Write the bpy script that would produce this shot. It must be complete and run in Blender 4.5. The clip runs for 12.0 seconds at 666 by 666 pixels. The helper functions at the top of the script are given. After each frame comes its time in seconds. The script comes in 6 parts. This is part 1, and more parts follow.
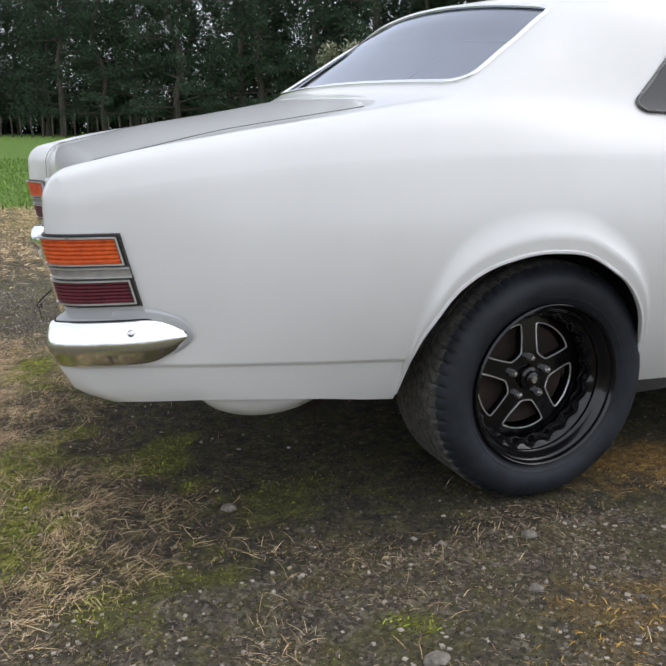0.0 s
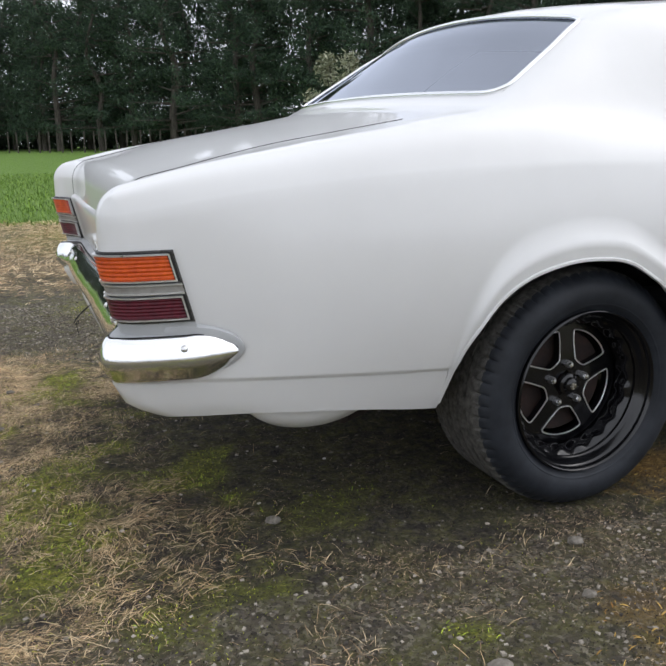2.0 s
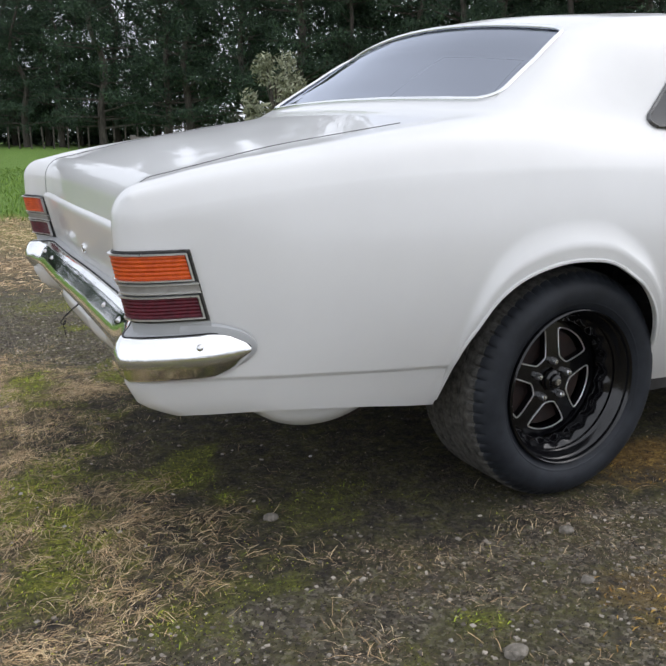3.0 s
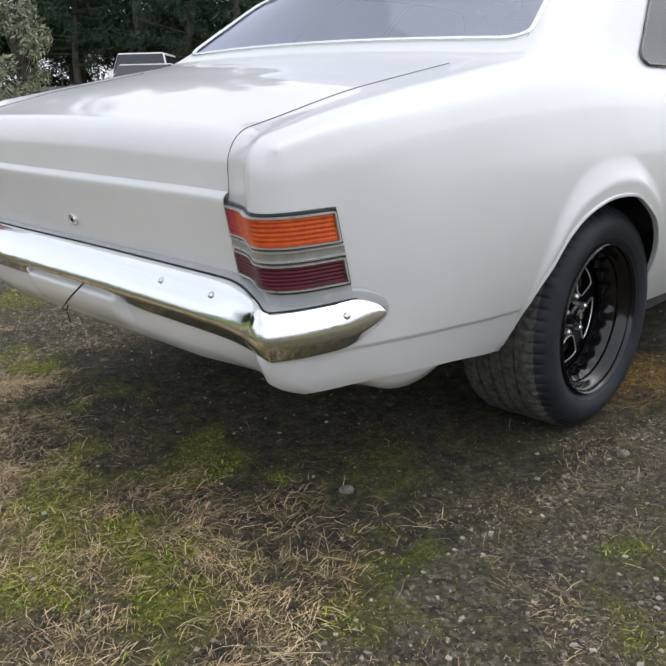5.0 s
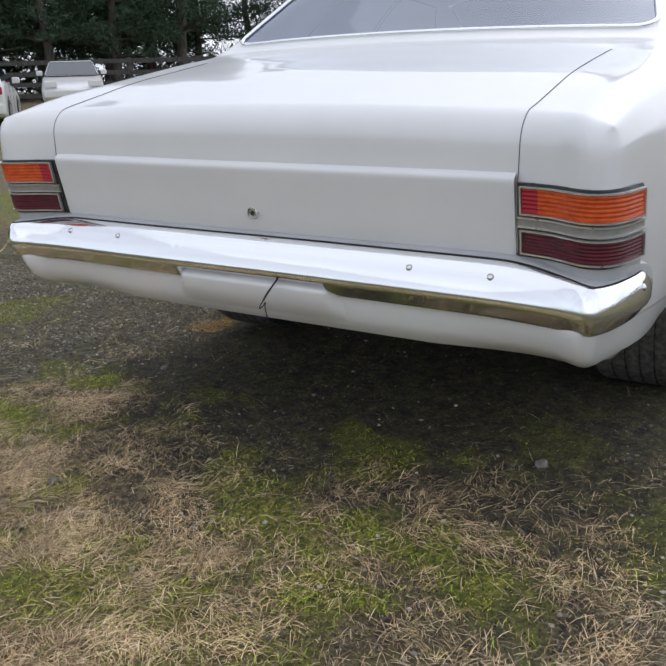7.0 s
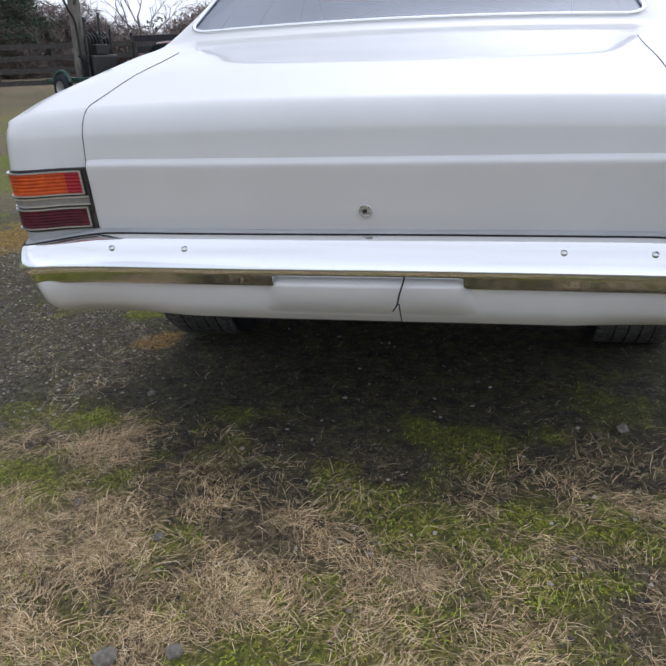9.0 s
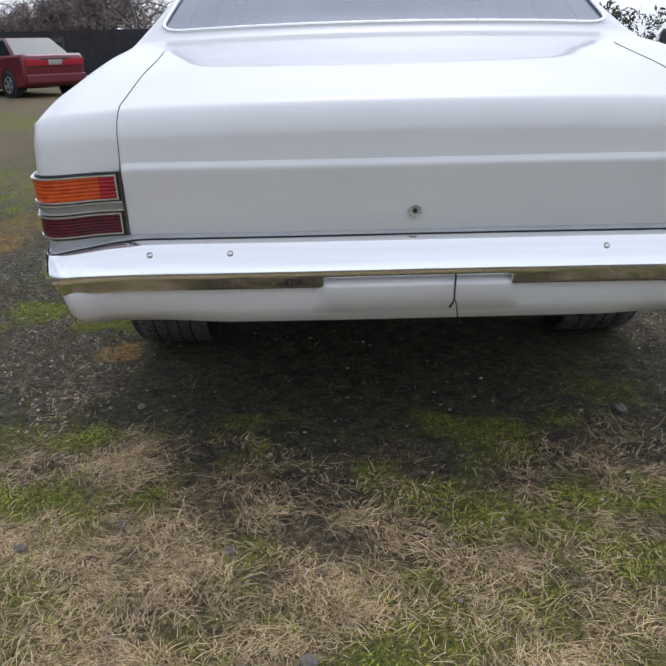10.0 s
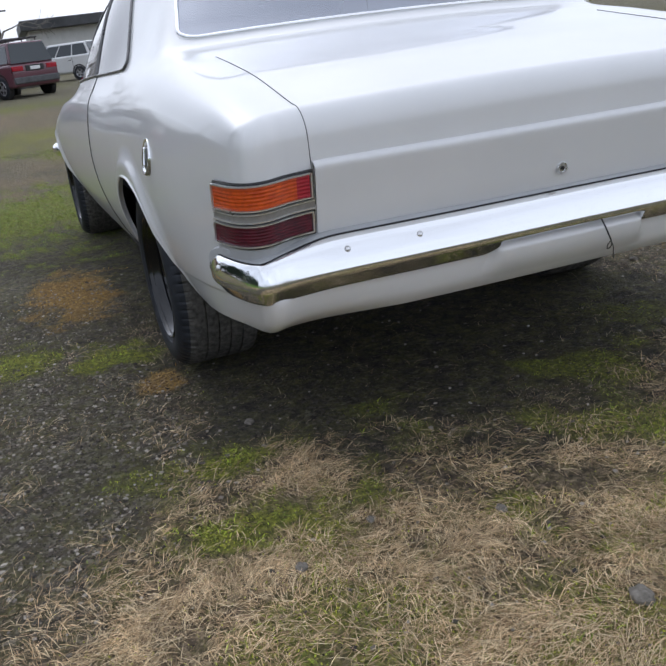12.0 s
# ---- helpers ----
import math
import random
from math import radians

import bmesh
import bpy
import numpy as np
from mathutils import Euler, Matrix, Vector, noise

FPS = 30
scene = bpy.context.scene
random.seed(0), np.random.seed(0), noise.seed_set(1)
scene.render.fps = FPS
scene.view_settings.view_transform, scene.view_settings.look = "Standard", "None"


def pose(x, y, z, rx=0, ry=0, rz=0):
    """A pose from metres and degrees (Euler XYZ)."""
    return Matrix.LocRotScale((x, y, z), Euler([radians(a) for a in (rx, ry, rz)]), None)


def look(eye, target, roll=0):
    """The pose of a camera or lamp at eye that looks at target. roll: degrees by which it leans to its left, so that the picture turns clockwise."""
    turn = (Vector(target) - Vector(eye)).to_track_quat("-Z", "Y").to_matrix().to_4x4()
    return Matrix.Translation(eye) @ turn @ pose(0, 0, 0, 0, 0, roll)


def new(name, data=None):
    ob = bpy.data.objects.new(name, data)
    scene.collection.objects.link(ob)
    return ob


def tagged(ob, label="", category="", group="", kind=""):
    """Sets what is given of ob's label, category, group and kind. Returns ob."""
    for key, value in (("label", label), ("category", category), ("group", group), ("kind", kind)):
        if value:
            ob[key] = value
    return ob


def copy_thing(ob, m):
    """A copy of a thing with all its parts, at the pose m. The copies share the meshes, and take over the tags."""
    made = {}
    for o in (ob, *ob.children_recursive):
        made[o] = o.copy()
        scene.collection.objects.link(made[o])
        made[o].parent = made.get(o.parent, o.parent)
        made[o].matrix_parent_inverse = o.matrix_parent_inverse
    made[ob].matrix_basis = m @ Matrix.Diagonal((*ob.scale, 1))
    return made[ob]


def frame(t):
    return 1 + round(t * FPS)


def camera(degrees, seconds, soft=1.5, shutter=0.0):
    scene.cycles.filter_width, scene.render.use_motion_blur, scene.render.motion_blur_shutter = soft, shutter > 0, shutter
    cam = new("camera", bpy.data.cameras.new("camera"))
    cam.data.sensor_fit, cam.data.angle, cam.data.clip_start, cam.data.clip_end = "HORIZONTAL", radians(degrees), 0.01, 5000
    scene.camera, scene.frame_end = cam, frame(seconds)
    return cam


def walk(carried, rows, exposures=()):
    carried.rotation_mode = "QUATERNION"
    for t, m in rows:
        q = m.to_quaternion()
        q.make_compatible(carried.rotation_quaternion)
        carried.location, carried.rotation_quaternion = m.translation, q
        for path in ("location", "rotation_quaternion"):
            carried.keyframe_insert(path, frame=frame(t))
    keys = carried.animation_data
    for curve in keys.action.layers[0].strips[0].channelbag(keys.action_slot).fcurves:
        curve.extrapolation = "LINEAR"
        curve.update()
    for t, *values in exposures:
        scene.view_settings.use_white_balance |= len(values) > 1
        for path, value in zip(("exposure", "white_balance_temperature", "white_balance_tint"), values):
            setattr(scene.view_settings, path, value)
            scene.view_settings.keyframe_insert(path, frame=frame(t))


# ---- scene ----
cam = camera(44.3, 12.0, 1.9)
METRES, EYE, TILT, LEAN, TURN = 4.471, 0.93, 0.0, 0.0, -21.3
ROWS = [
    (0.0, 0.0, 0.0, 0.0, 0.0, -13.85, -0.01),
    (0.5, -0.0004, 0.0001, 0.0008, -0.03, -13.61, 0.17),
    (1.0, -0.002, -0.0054, 0.0025, 0.01, -13.38, 0.49),
    (1.5, -0.0128, -0.004, 0.0006, -0.15, -13.26, 0.69),
    (2.0, -0.0242, -0.0028, 0.0023, -0.41, -13.23, 1.06),
    (2.5, -0.0368, -0.0053, 0.002, -1.71, -13.24, 0.88),
    (3.0, -0.0628, -0.0087, 0.0037, -5.25, -13.26, 0.17),
    (5.0, -0.2239, 0.0601, 0.0017, -23.8, -16.64, 1.46),
    (5.5, -0.2635, 0.0885, -0.0007, -24.58, -16.77, 2.81),
    (6.0, -0.3018, 0.1176, -0.0017, -25.02, -16.59, 3.5),
    (6.5, -0.3495, 0.1387, -0.0022, -30.08, -16.96, 2.54),
    (7.0, -0.3993, 0.1626, 0.0003, -37.22, -17.04, 1.89),
    (9.0, -0.5185, 0.325, 0.0078, -57.29, -18.52, 2.74),
    (9.5, -0.5357, 0.3717, 0.011, -58.61, -18.63, 3.37),
    (10.0, -0.5691, 0.4205, 0.0117, -68.94, -18.83, 1.96),
    (10.5, -0.5965, 0.4813, 0.0117, -73.24, -18.92, 3.69),
    (11.0, -0.6061, 0.5377, 0.0154, -75.28, -19.13, 5.39),
    (11.5, -0.6234, 0.5949, 0.016, -84.26, -19.89, 5.87),
    (12.0, -0.629, 0.6469, 0.0203, -89.98, -20.03, 7.26),
]
walk(cam, [(t, pose(-0.128, -2.5, EYE, TILT, LEAN, TURN) @ pose(METRES * x, METRES * y, METRES * z, 90 + pitch, roll, yaw)) for t, x, y, z, yaw, pitch, roll in ROWS],
     [(0.0, 0.48, 6420, 11), (5.5, 0.48, 6360, 11), (7.2, 0.26, 6180, 12), (9.5, 0.18, 6030, 12), (10.1, 0.11, 6030, 12), (10.6, 0.08, 6030, 12), (11.2, 0.10, 6000, 12), (12.0, 0.15, 5980, 12)])

# ---- light ----
world = bpy.data.worlds.new("sky")
scene.world = world
world.use_nodes = True
wn, wl = world.node_tree.nodes, world.node_tree.links
sky = wn.new("ShaderNodeTexSky")
sky.sky_type = "NISHITA"
sky.sun_disc = False
sky.sun_elevation, sky.sun_rotation = radians(48), radians(96)
sky.air_density, sky.dust_density, sky.ozone_density = 1.0, 4.0, 1.0
pale = wn.new("ShaderNodeHueSaturation")
pale.inputs["Saturation"].default_value = 0.30
wl.new(sky.outputs[0], pale.inputs["Color"])
wcoord = wn.new("ShaderNodeTexCoord")
cloud = wn.new("ShaderNodeTexNoise")
cloud.inputs["Scale"].default_value, cloud.inputs["Detail"].default_value = 2.6, 5.0
wl.new(wcoord.outputs["Generated"], cloud.inputs["Vector"])
cramp = wn.new("ShaderNodeMapRange")
cramp.inputs[1].default_value, cramp.inputs[2].default_value = 0.3, 0.7
cramp.inputs[3].default_value, cramp.inputs[4].default_value = 0.88, 1.12
wl.new(cloud.outputs[0], cramp.inputs[0])
cmul = wn.new("ShaderNodeVectorMath")
cmul.operation = "SCALE"
dome = wn.new("ShaderNodeSeparateXYZ")
wl.new(wcoord.outputs["Generated"], dome.inputs[0])
dgrad = wn.new("ShaderNodeMapRange")
dgrad.inputs[1].default_value, dgrad.inputs[2].default_value = 0.0, 0.8
dgrad.inputs[3].default_value, dgrad.inputs[4].default_value = 1.07, 0.95
wl.new(dome.outputs["Z"], dgrad.inputs[0])
dmul = wn.new("ShaderNodeMath")
dmul.operation = "MULTIPLY"
wl.new(cramp.outputs[0], dmul.inputs[0]), wl.new(dgrad.outputs[0], dmul.inputs[1])
wl.new(dmul.outputs[0], cmul.inputs["Scale"])
veil = wn.new("ShaderNodeMix")
veil.data_type = "RGBA"
veil.inputs["Factor"].default_value = 0.65
veil.inputs["B"].default_value = (5.6, 5.88, 6.45, 1)
wl.new(pale.outputs[0], veil.inputs["A"])
wl.new(veil.outputs["Result"], cmul.inputs[0])
wl.new(cmul.outputs[0], wn["Background"].inputs["Color"])
wn["Background"].inputs["Strength"].default_value = 0.155
sun = new("sun", bpy.data.lights.new("sun", "SUN"))
sun.data.energy, sun.data.angle, sun.data.color = 0.46, radians(140), (1.0, 0.98, 0.95)
sun.matrix_world = look((-2, -3.5, 7), (0, 0, 0))

# ---- materials ----
def shader(name, color, rough=0.5, metal=0.0, **extra):
    m = bpy.data.materials.new(name)
    m.use_nodes = True
    p = m.node_tree.nodes["Principled BSDF"]
    p.inputs["Base Color"].default_value = (*color, 1)
    p.inputs["Roughness"].default_value, p.inputs["Metallic"].default_value = rough, metal
    for key, value in extra.items():
        p.inputs[key.replace("_", " ")].default_value = value
    return m


def node(m, kind, **inputs):
    n = m.node_tree.nodes.new(kind)
    for key, value in inputs.items():
        n.inputs[key].default_value = value
    return n


def vary(m, scale, low, high, detail=4.0, socket="Base Color", place="Object", rough=0.6, stretch=None, bump=0.0):
    """Noise between two colours (or two numbers) on one input, with relief from the same noise."""
    links = m.node_tree.links
    p = m.node_tree.nodes["Principled BSDF"]
    co = m.node_tree.nodes.new("ShaderNodeTexCoord")
    out = co.outputs[place]
    if stretch:
        mp = m.node_tree.nodes.new("ShaderNodeMapping")
        mp.inputs["Scale"].default_value = stretch
        links.new(out, mp.inputs["Vector"])
        out = mp.outputs[0]
    nz = node(m, "ShaderNodeTexNoise", Scale=scale, Detail=detail, Roughness=rough)
    links.new(out, nz.inputs["Vector"])
    ramp = m.node_tree.nodes.new("ShaderNodeValToRGB")
    ramp.color_ramp.elements[0].position, ramp.color_ramp.elements[1].position = 0.3, 0.7
    if isinstance(low, (int, float)):
        low, high = (low,) * 3, (high,) * 3
    ramp.color_ramp.elements[0].color, ramp.color_ramp.elements[1].color = (*low, 1), (*high, 1)
    links.new(nz.outputs[0], ramp.inputs[0])
    links.new(ramp.outputs[0], p.inputs[socket])
    if bump:
        b = node(m, "ShaderNodeBump", Strength=bump, Distance=0.01)
        links.new(nz.outputs[0], b.inputs["Height"])
        links.new(b.outputs[0], p.inputs["Normal"])
    return m


PAINT = vary(shader("white_paint", (0.8, 0.8, 0.78), 0.34, 0.0, Coat_Weight=0.65, Coat_Roughness=0.02), 3.0, (0.672, 0.672, 0.668), (0.712, 0.712, 0.708))
CHROME = vary(shader("chrome", (0.86, 0.87, 0.88), 0.07, 1.0), 9, 0.05, 0.13, socket="Roughness", bump=0.035)
GAP = shader("gap_black", (0.012, 0.012, 0.013), 0.8)
GREY = vary(shader("grey_paint", (0.42, 0.43, 0.44), 0.4), 9, (0.38, 0.39, 0.40), (0.46, 0.47, 0.48))
SILVER = vary(shader("silver_strip", (0.30, 0.29, 0.27), 0.45, 0.3), 70, (0.24, 0.23, 0.215), (0.34, 0.33, 0.305))
BLACKP = shader("black_plastic", (0.015, 0.015, 0.016), 0.35)
AMBER = vary(shader("amber_lens", (0.75, 0.14, 0.015), 0.4, Specular_IOR_Level=0.3, Coat_Weight=0.06, Coat_Roughness=0.1), 60, (0.44, 0.048, 0.004), (0.66, 0.100, 0.007))
REDL = vary(shader("red_lens", (0.25, 0.012, 0.02), 0.4, Specular_IOR_Level=0.25, Coat_Weight=0.05, Coat_Roughness=0.1), 60, (0.050, 0.004, 0.010), (0.105, 0.006, 0.016))
REDB = shader("dark_red_lens", (0.34, 0.010, 0.022), 0.35, Specular_IOR_Level=0.3, Coat_Weight=0.08)
RUBBER = vary(shader("tyre_rubber", (0.03, 0.03, 0.032), 0.55, 0.0, Specular_IOR_Level=0.3), 14, (0.010, 0.012, 0.016), (0.026, 0.030, 0.038), bump=0.1)
TREAD = vary(shader("tread_rubber", (0.05, 0.048, 0.045), 0.85, 0.0, Specular_IOR_Level=0.25), 55, (0.036, 0.035, 0.033), (0.14, 0.134, 0.122), bump=0.25)
RIM = shader("gloss_black_rim", (0.004, 0.004, 0.005), 0.16, 0.0, Specular_IOR_Level=0.4, Coat_Weight=0.3, Coat_Roughness=0.08)
STEEL = vary(shader("bright_steel", (0.7, 0.7, 0.7), 0.25, 1.0), 50, 0.18, 0.4, socket="Roughness")
SATIN = vary(shader("satin_chrome", (0.80, 0.80, 0.81), 0.34, 0.85), 40, 0.26, 0.42, socket="Roughness")
BEZEL = vary(shader("dull_chrome", (0.13, 0.13, 0.13), 0.3, 0.75), 40, 0.22, 0.4, socket="Roughness")
SHUT = shader("shut_gap", (0.09, 0.09, 0.092), 0.8)
MACHINED = shader("machined_edge", (0.90, 0.90, 0.89), 0.32, 0.8)
RUST = vary(shader("rusty_drum", (0.12, 0.05, 0.03), 0.8), 25, (0.006, 0.004, 0.004), (0.030, 0.013, 0.009), bump=0.3)
UNDER = vary(shader("underbody", (0.02, 0.02, 0.02), 0.85), 12, (0.012, 0.012, 0.012), (0.035, 0.032, 0.03))
CLOTH = vary(shader("dark_interior", (0.03, 0.03, 0.035), 0.9), 40, (0.02, 0.02, 0.024), (0.045, 0.045, 0.05))
GLASS = shader("tinted_glass", (0.70, 0.74, 0.78), 0.02)
sheer = node(GLASS, "ShaderNodeBsdfTransparent", Color=(0.60, 0.64, 0.70, 1))
film = node(GLASS, "ShaderNodeBsdfGlossy", Color=(0.80, 0.85, 0.96, 1), Roughness=0.02)
slant = node(GLASS, "ShaderNodeFresnel", IOR=1.55)
gloss = node(GLASS, "ShaderNodeMapRange")
gloss.inputs[3].default_value, gloss.inputs[4].default_value = 0.27, 1.0
both = node(GLASS, "ShaderNodeMixShader")
GLASS.node_tree.links.new(slant.outputs[0], gloss.inputs[0])
GLASS.node_tree.links.new(gloss.outputs[0], both.inputs[0])
GLASS.node_tree.links.new(sheer.outputs[0], both.inputs[1])
GLASS.node_tree.links.new(film.outputs[0], both.inputs[2])
GLASS.node_tree.links.new(both.outputs[0], GLASS.node_tree.nodes["Material Output"].inputs["Surface"])
DARKGLASS = shader("dark_glass", (0.02, 0.022, 0.025), 0.03, 0.0, Specular_IOR_Level=0.5)


# ---- mesh helpers ----
def part(name, bm, material, parent=None, label="", smooth=None, bevel=0.0):
    """Links a bmesh as one mesh object, under a thing or a part."""
    bmesh.ops.recalc_face_normals(bm, faces=bm.faces)
    me = bpy.data.meshes.new(name)
    if smooth is not None:
        for f in bm.faces:
            f.smooth = True
        for e in bm.edges:
            if len(e.link_faces) == 2 and e.calc_face_angle(0) > radians(smooth):
                e.smooth = False
    bm.to_mesh(me)
    bm.free()
    for m in (material if isinstance(material, (list, tuple)) else [material]):
        me.materials.append(m)
    ob = new(name, me)
    if parent:
        ob.parent = parent
    if label:
        tagged(ob, label)
    if bevel:
        mod = ob.modifiers.new("bevel", "BEVEL")
        mod.width, mod.segments, mod.limit_method, mod.angle_limit = bevel, 2, "ANGLE", radians(40)
    return ob


def thing(name, label, category, place=Matrix(), group="", kind=""):
    ob = new(name)
    ob.empty_display_size = 0.1
    ob.matrix_world = place
    return tagged(ob, label, category, group, kind)


def add_box(bm, lo, hi, m=None):
    vs = [bm.verts.new((x, y, z)) for x in (lo[0], hi[0]) for y in (lo[1], hi[1]) for z in (lo[2], hi[2])]
    for f in ((0, 1, 3, 2), (4, 6, 7, 5), (0, 4, 5, 1), (2, 3, 7, 6), (0, 2, 6, 4), (1, 5, 7, 3)):
        bm.faces.new([vs[i] for i in f])
    if m is not None:
        bmesh.ops.transform(bm, matrix=m, verts=vs)
    return vs


def box(lo, hi, m=None):
    bm = bmesh.new()
    add_box(bm, lo, hi, m)
    return bm


def add_grid(bm, rows, closed=False, keep=None):
    """Quads between rows of points; closed joins each row's end to its start."""
    vs = [[bm.verts.new(p) for p in r] for r in rows]
    n = len(vs[0])
    for i in range(len(vs) - 1):
        for j in range(n if closed else n - 1):
            if keep and not keep(i, j):
                continue
            k = (j + 1) % n
            bm.faces.new((vs[i][j], vs[i][k], vs[i + 1][k], vs[i + 1][j]))
    return vs


def add_tube(bm, pts, r, n=8, closed=False, cap=True):
    """A tube along points; r is one radius or one a point."""
    pts = [Vector(p) for p in pts]
    rows, side = [], None
    for i, p in enumerate(pts):
        a = pts[i - 1] if (i or closed) else p
        b = pts[(i + 1) % len(pts)] if (i < len(pts) - 1 or closed) else p
        d = (b - a).normalized()
        if side is None:
            side = d.orthogonal().normalized()
        side = (side - d * side.dot(d)).normalized()
        up = d.cross(side)
        q = r[i] if isinstance(r, (list, tuple)) else r
        rows.append([p + (side * math.cos(k * math.tau / n) + up * math.sin(k * math.tau / n)) * q for k in range(n)])
    if closed:
        rows.append(rows[0])
    vs = add_grid(bm, rows, True)
    if closed:
        bmesh.ops.remove_doubles(bm, verts=[v for v in vs[0] + vs[-1]], dist=1e-6)
    elif cap:
        bm.faces.new(vs[0]), bm.faces.new(vs[-1])
    return vs


def tube(pts, r, n=8, closed=False):
    bm = bmesh.new()
    add_tube(bm, pts, r, n, closed)
    return bm


def add_lathe(bm, profile, n=48, axis="y"):
    """Turns (radius, along) points about the y (or z) axis."""
    rows = []
    for r, h in profile:
        ring = [(r * math.cos(k * math.tau / n), r * math.sin(k * math.tau / n)) for k in range(n)]
        rows.append([(a, h, b) if axis == "y" else (a, b, h) for a, b in ring])
    return add_grid(bm, rows, True)


def lathe(profile, n=48, axis="y"):
    bm = bmesh.new()
    add_lathe(bm, profile, n, axis)
    return bm


def curve_fn(points):
    """A smooth monotone curve through (x, y) points."""
    xs, ys = np.array([p[0] for p in points], float), np.array([p[1] for p in points], float)
    h, d = np.diff(xs), np.diff(ys) / np.diff(xs)
    m = np.zeros(len(xs))
    m[0], m[-1] = d[0], d[-1]
    for i in range(1, len(d)):
        if d[i - 1] * d[i] > 0:
            w1, w2 = 2 * h[i] + h[i - 1], h[i] + 2 * h[i - 1]
            m[i] = (w1 + w2) / (w1 / d[i - 1] + w2 / d[i])

    def fn(x):
        x = min(max(x, xs[0]), xs[-1])
        i = min(max(int(np.searchsorted(xs, x)) - 1, 0), len(h) - 1)
        t = (x - xs[i]) / h[i]
        return float(ys[i] * (1 + 2 * t) * (1 - t) ** 2 + ys[i + 1] * t * t * (3 - 2 * t) + h[i] * (m[i] * t * (1 - t) ** 2 - m[i + 1] * t * t * (1 - t)))
    return fn


def spline(points, steps):
    """Catmull-Rom points through the given ones."""
    p = [Vector(q) for q in points]
    out = []
    for i in range(len(p) - 1):
        a, b, c, d = p[max(i - 1, 0)], p[i], p[i + 1], p[min(i + 2, len(p) - 1)]
        for k in range(steps):
            t = k / steps
            out.append(0.5 * (2 * b + (c - a) * t + (2 * a - 5 * b + 4 * c - d) * t * t + (3 * b - a - 3 * c + d) * t ** 3))
    return out + [p[-1]]

# ---- the white coupe: x runs from its tail to its nose, y to its left ----
coupe = thing("coupe", "white two-door fastback coupe with chrome bumper parked on rough grass", "car")

BOTTOM = curve_fn([(0, 0.380), (0.06, 0.376), (0.22, 0.371), (0.45, 0.348), (0.682, 0.312), (1.38, 0.274), (3.4, 0.20), (4.2, 0.26), (4.6, 0.33)])
ARCH_R = spline([(0.682, 0.312, 0), (0.690, 0.386, 0), (0.704, 0.460, 0), (0.736, 0.528, 0), (0.785, 0.591, 0), (0.858, 0.636, 0), (0.960, 0.662, 0), (1.050, 0.665, 0), (1.130, 0.653, 0), (1.202, 0.616, 0), (1.264, 0.572, 0), (1.320, 0.500, 0), (1.356, 0.405, 0), (1.385, 0.274, 0)], 4)
ARCH_F = [Vector((3.88 - 0.36 * math.cos(a), 0.25 + 0.36 * math.sin(a) ** 0.8, 0)) for a in np.linspace(0.02, math.pi - 0.02, 25)]
WIDE = curve_fn([(0, 0.834), (0.12, 0.851), (0.22, 0.868), (0.3, 0.880), (0.6, 0.902), (1.1, 0.914), (2.0, 0.932), (3.2, 0.952), (4.1, 0.915), (4.45, 0.84), (4.6, 0.78)])
P3Y = curve_fn([(0, 0.830), (0.15, 0.848), (0.3, 0.860), (0.6, 0.874), (1.0, 0.876), (1.45, 0.882), (2.0, 0.905), (2.6, 0.912), (3.9, 0.86), (4.6, 0.74)])
P3Z = curve_fn([(0, 0.815), (0.15, 0.838), (0.3, 0.858), (0.6, 0.880), (1.0, 0.89), (1.45, 0.88), (2.6, 0.86), (3.9, 0.80), (4.6, 0.70)])
P4Y = curve_fn([(0, 0.797), (0.15, 0.80), (0.5, 0.805), (0.75, 0.80), (1.0, 0.80), (1.45, 0.812), (2.0, 0.842), (2.6, 0.840), (3.2, 0.77), (3.9, 0.74), (4.6, 0.66)])
P4Z = curve_fn([(0, 0.866), (0.15, 0.902), (0.3, 0.927), (0.5, 0.957), (0.75, 0.990), (1.0, 1.002), (1.45, 0.988), (2.6, 0.955), (3.2, 0.90), (3.9, 0.855), (4.6, 0.76)])
P5Y = curve_fn([(0, 0.660), (0.5, 0.655), (0.72, 0.662), (0.88, 0.700), (1.05, 0.662), (1.22, 0.617), (1.45, 0.625), (2.0, 0.650), (2.6, 0.635), (3.2, 0.66), (3.9, 0.60), (4.6, 0.50)])
P5Z = curve_fn([(0, 0.880), (0.15, 0.910), (0.3, 0.938), (0.5, 0.969), (0.75, 1.008), (0.85, 1.027), (0.9, 1.053), (1.05, 1.148), (1.22, 1.247), (1.45, 1.290), (2.0, 1.315), (2.6, 1.28), (3.2, 0.945), (3.9, 0.885), (4.6, 0.78)])
P6Z = curve_fn([(0, 0.892), (0.15, 0.922), (0.3, 0.950), (0.5, 0.983), (0.75, 1.021), (0.85, 1.041), (0.9, 1.067), (1.05, 1.175), (1.22, 1.298), (1.45, 1.343), (2.0, 1.378), (2.6, 1.345), (3.2, 0.97), (3.9, 0.905), (4.6, 0.80)])
BOW = curve_fn([(0.5, 0.0), (0.8, -0.06), (1.3, -0.06), (1.7, 0.0), (2.3, 0.0), (2.7, 0.08), (3.2, 0.10), (3.6, 0.0)])
TAILX = curve_fn([(0, -0.006), (0.4, -0.008), (0.55, -0.011), (0.64, -0.019), (0.72, -0.042), (0.785, -0.076), (0.81, -0.076), (0.834, -0.066)])
NSIDE, NTOP, NDECK = 16, 12, 14


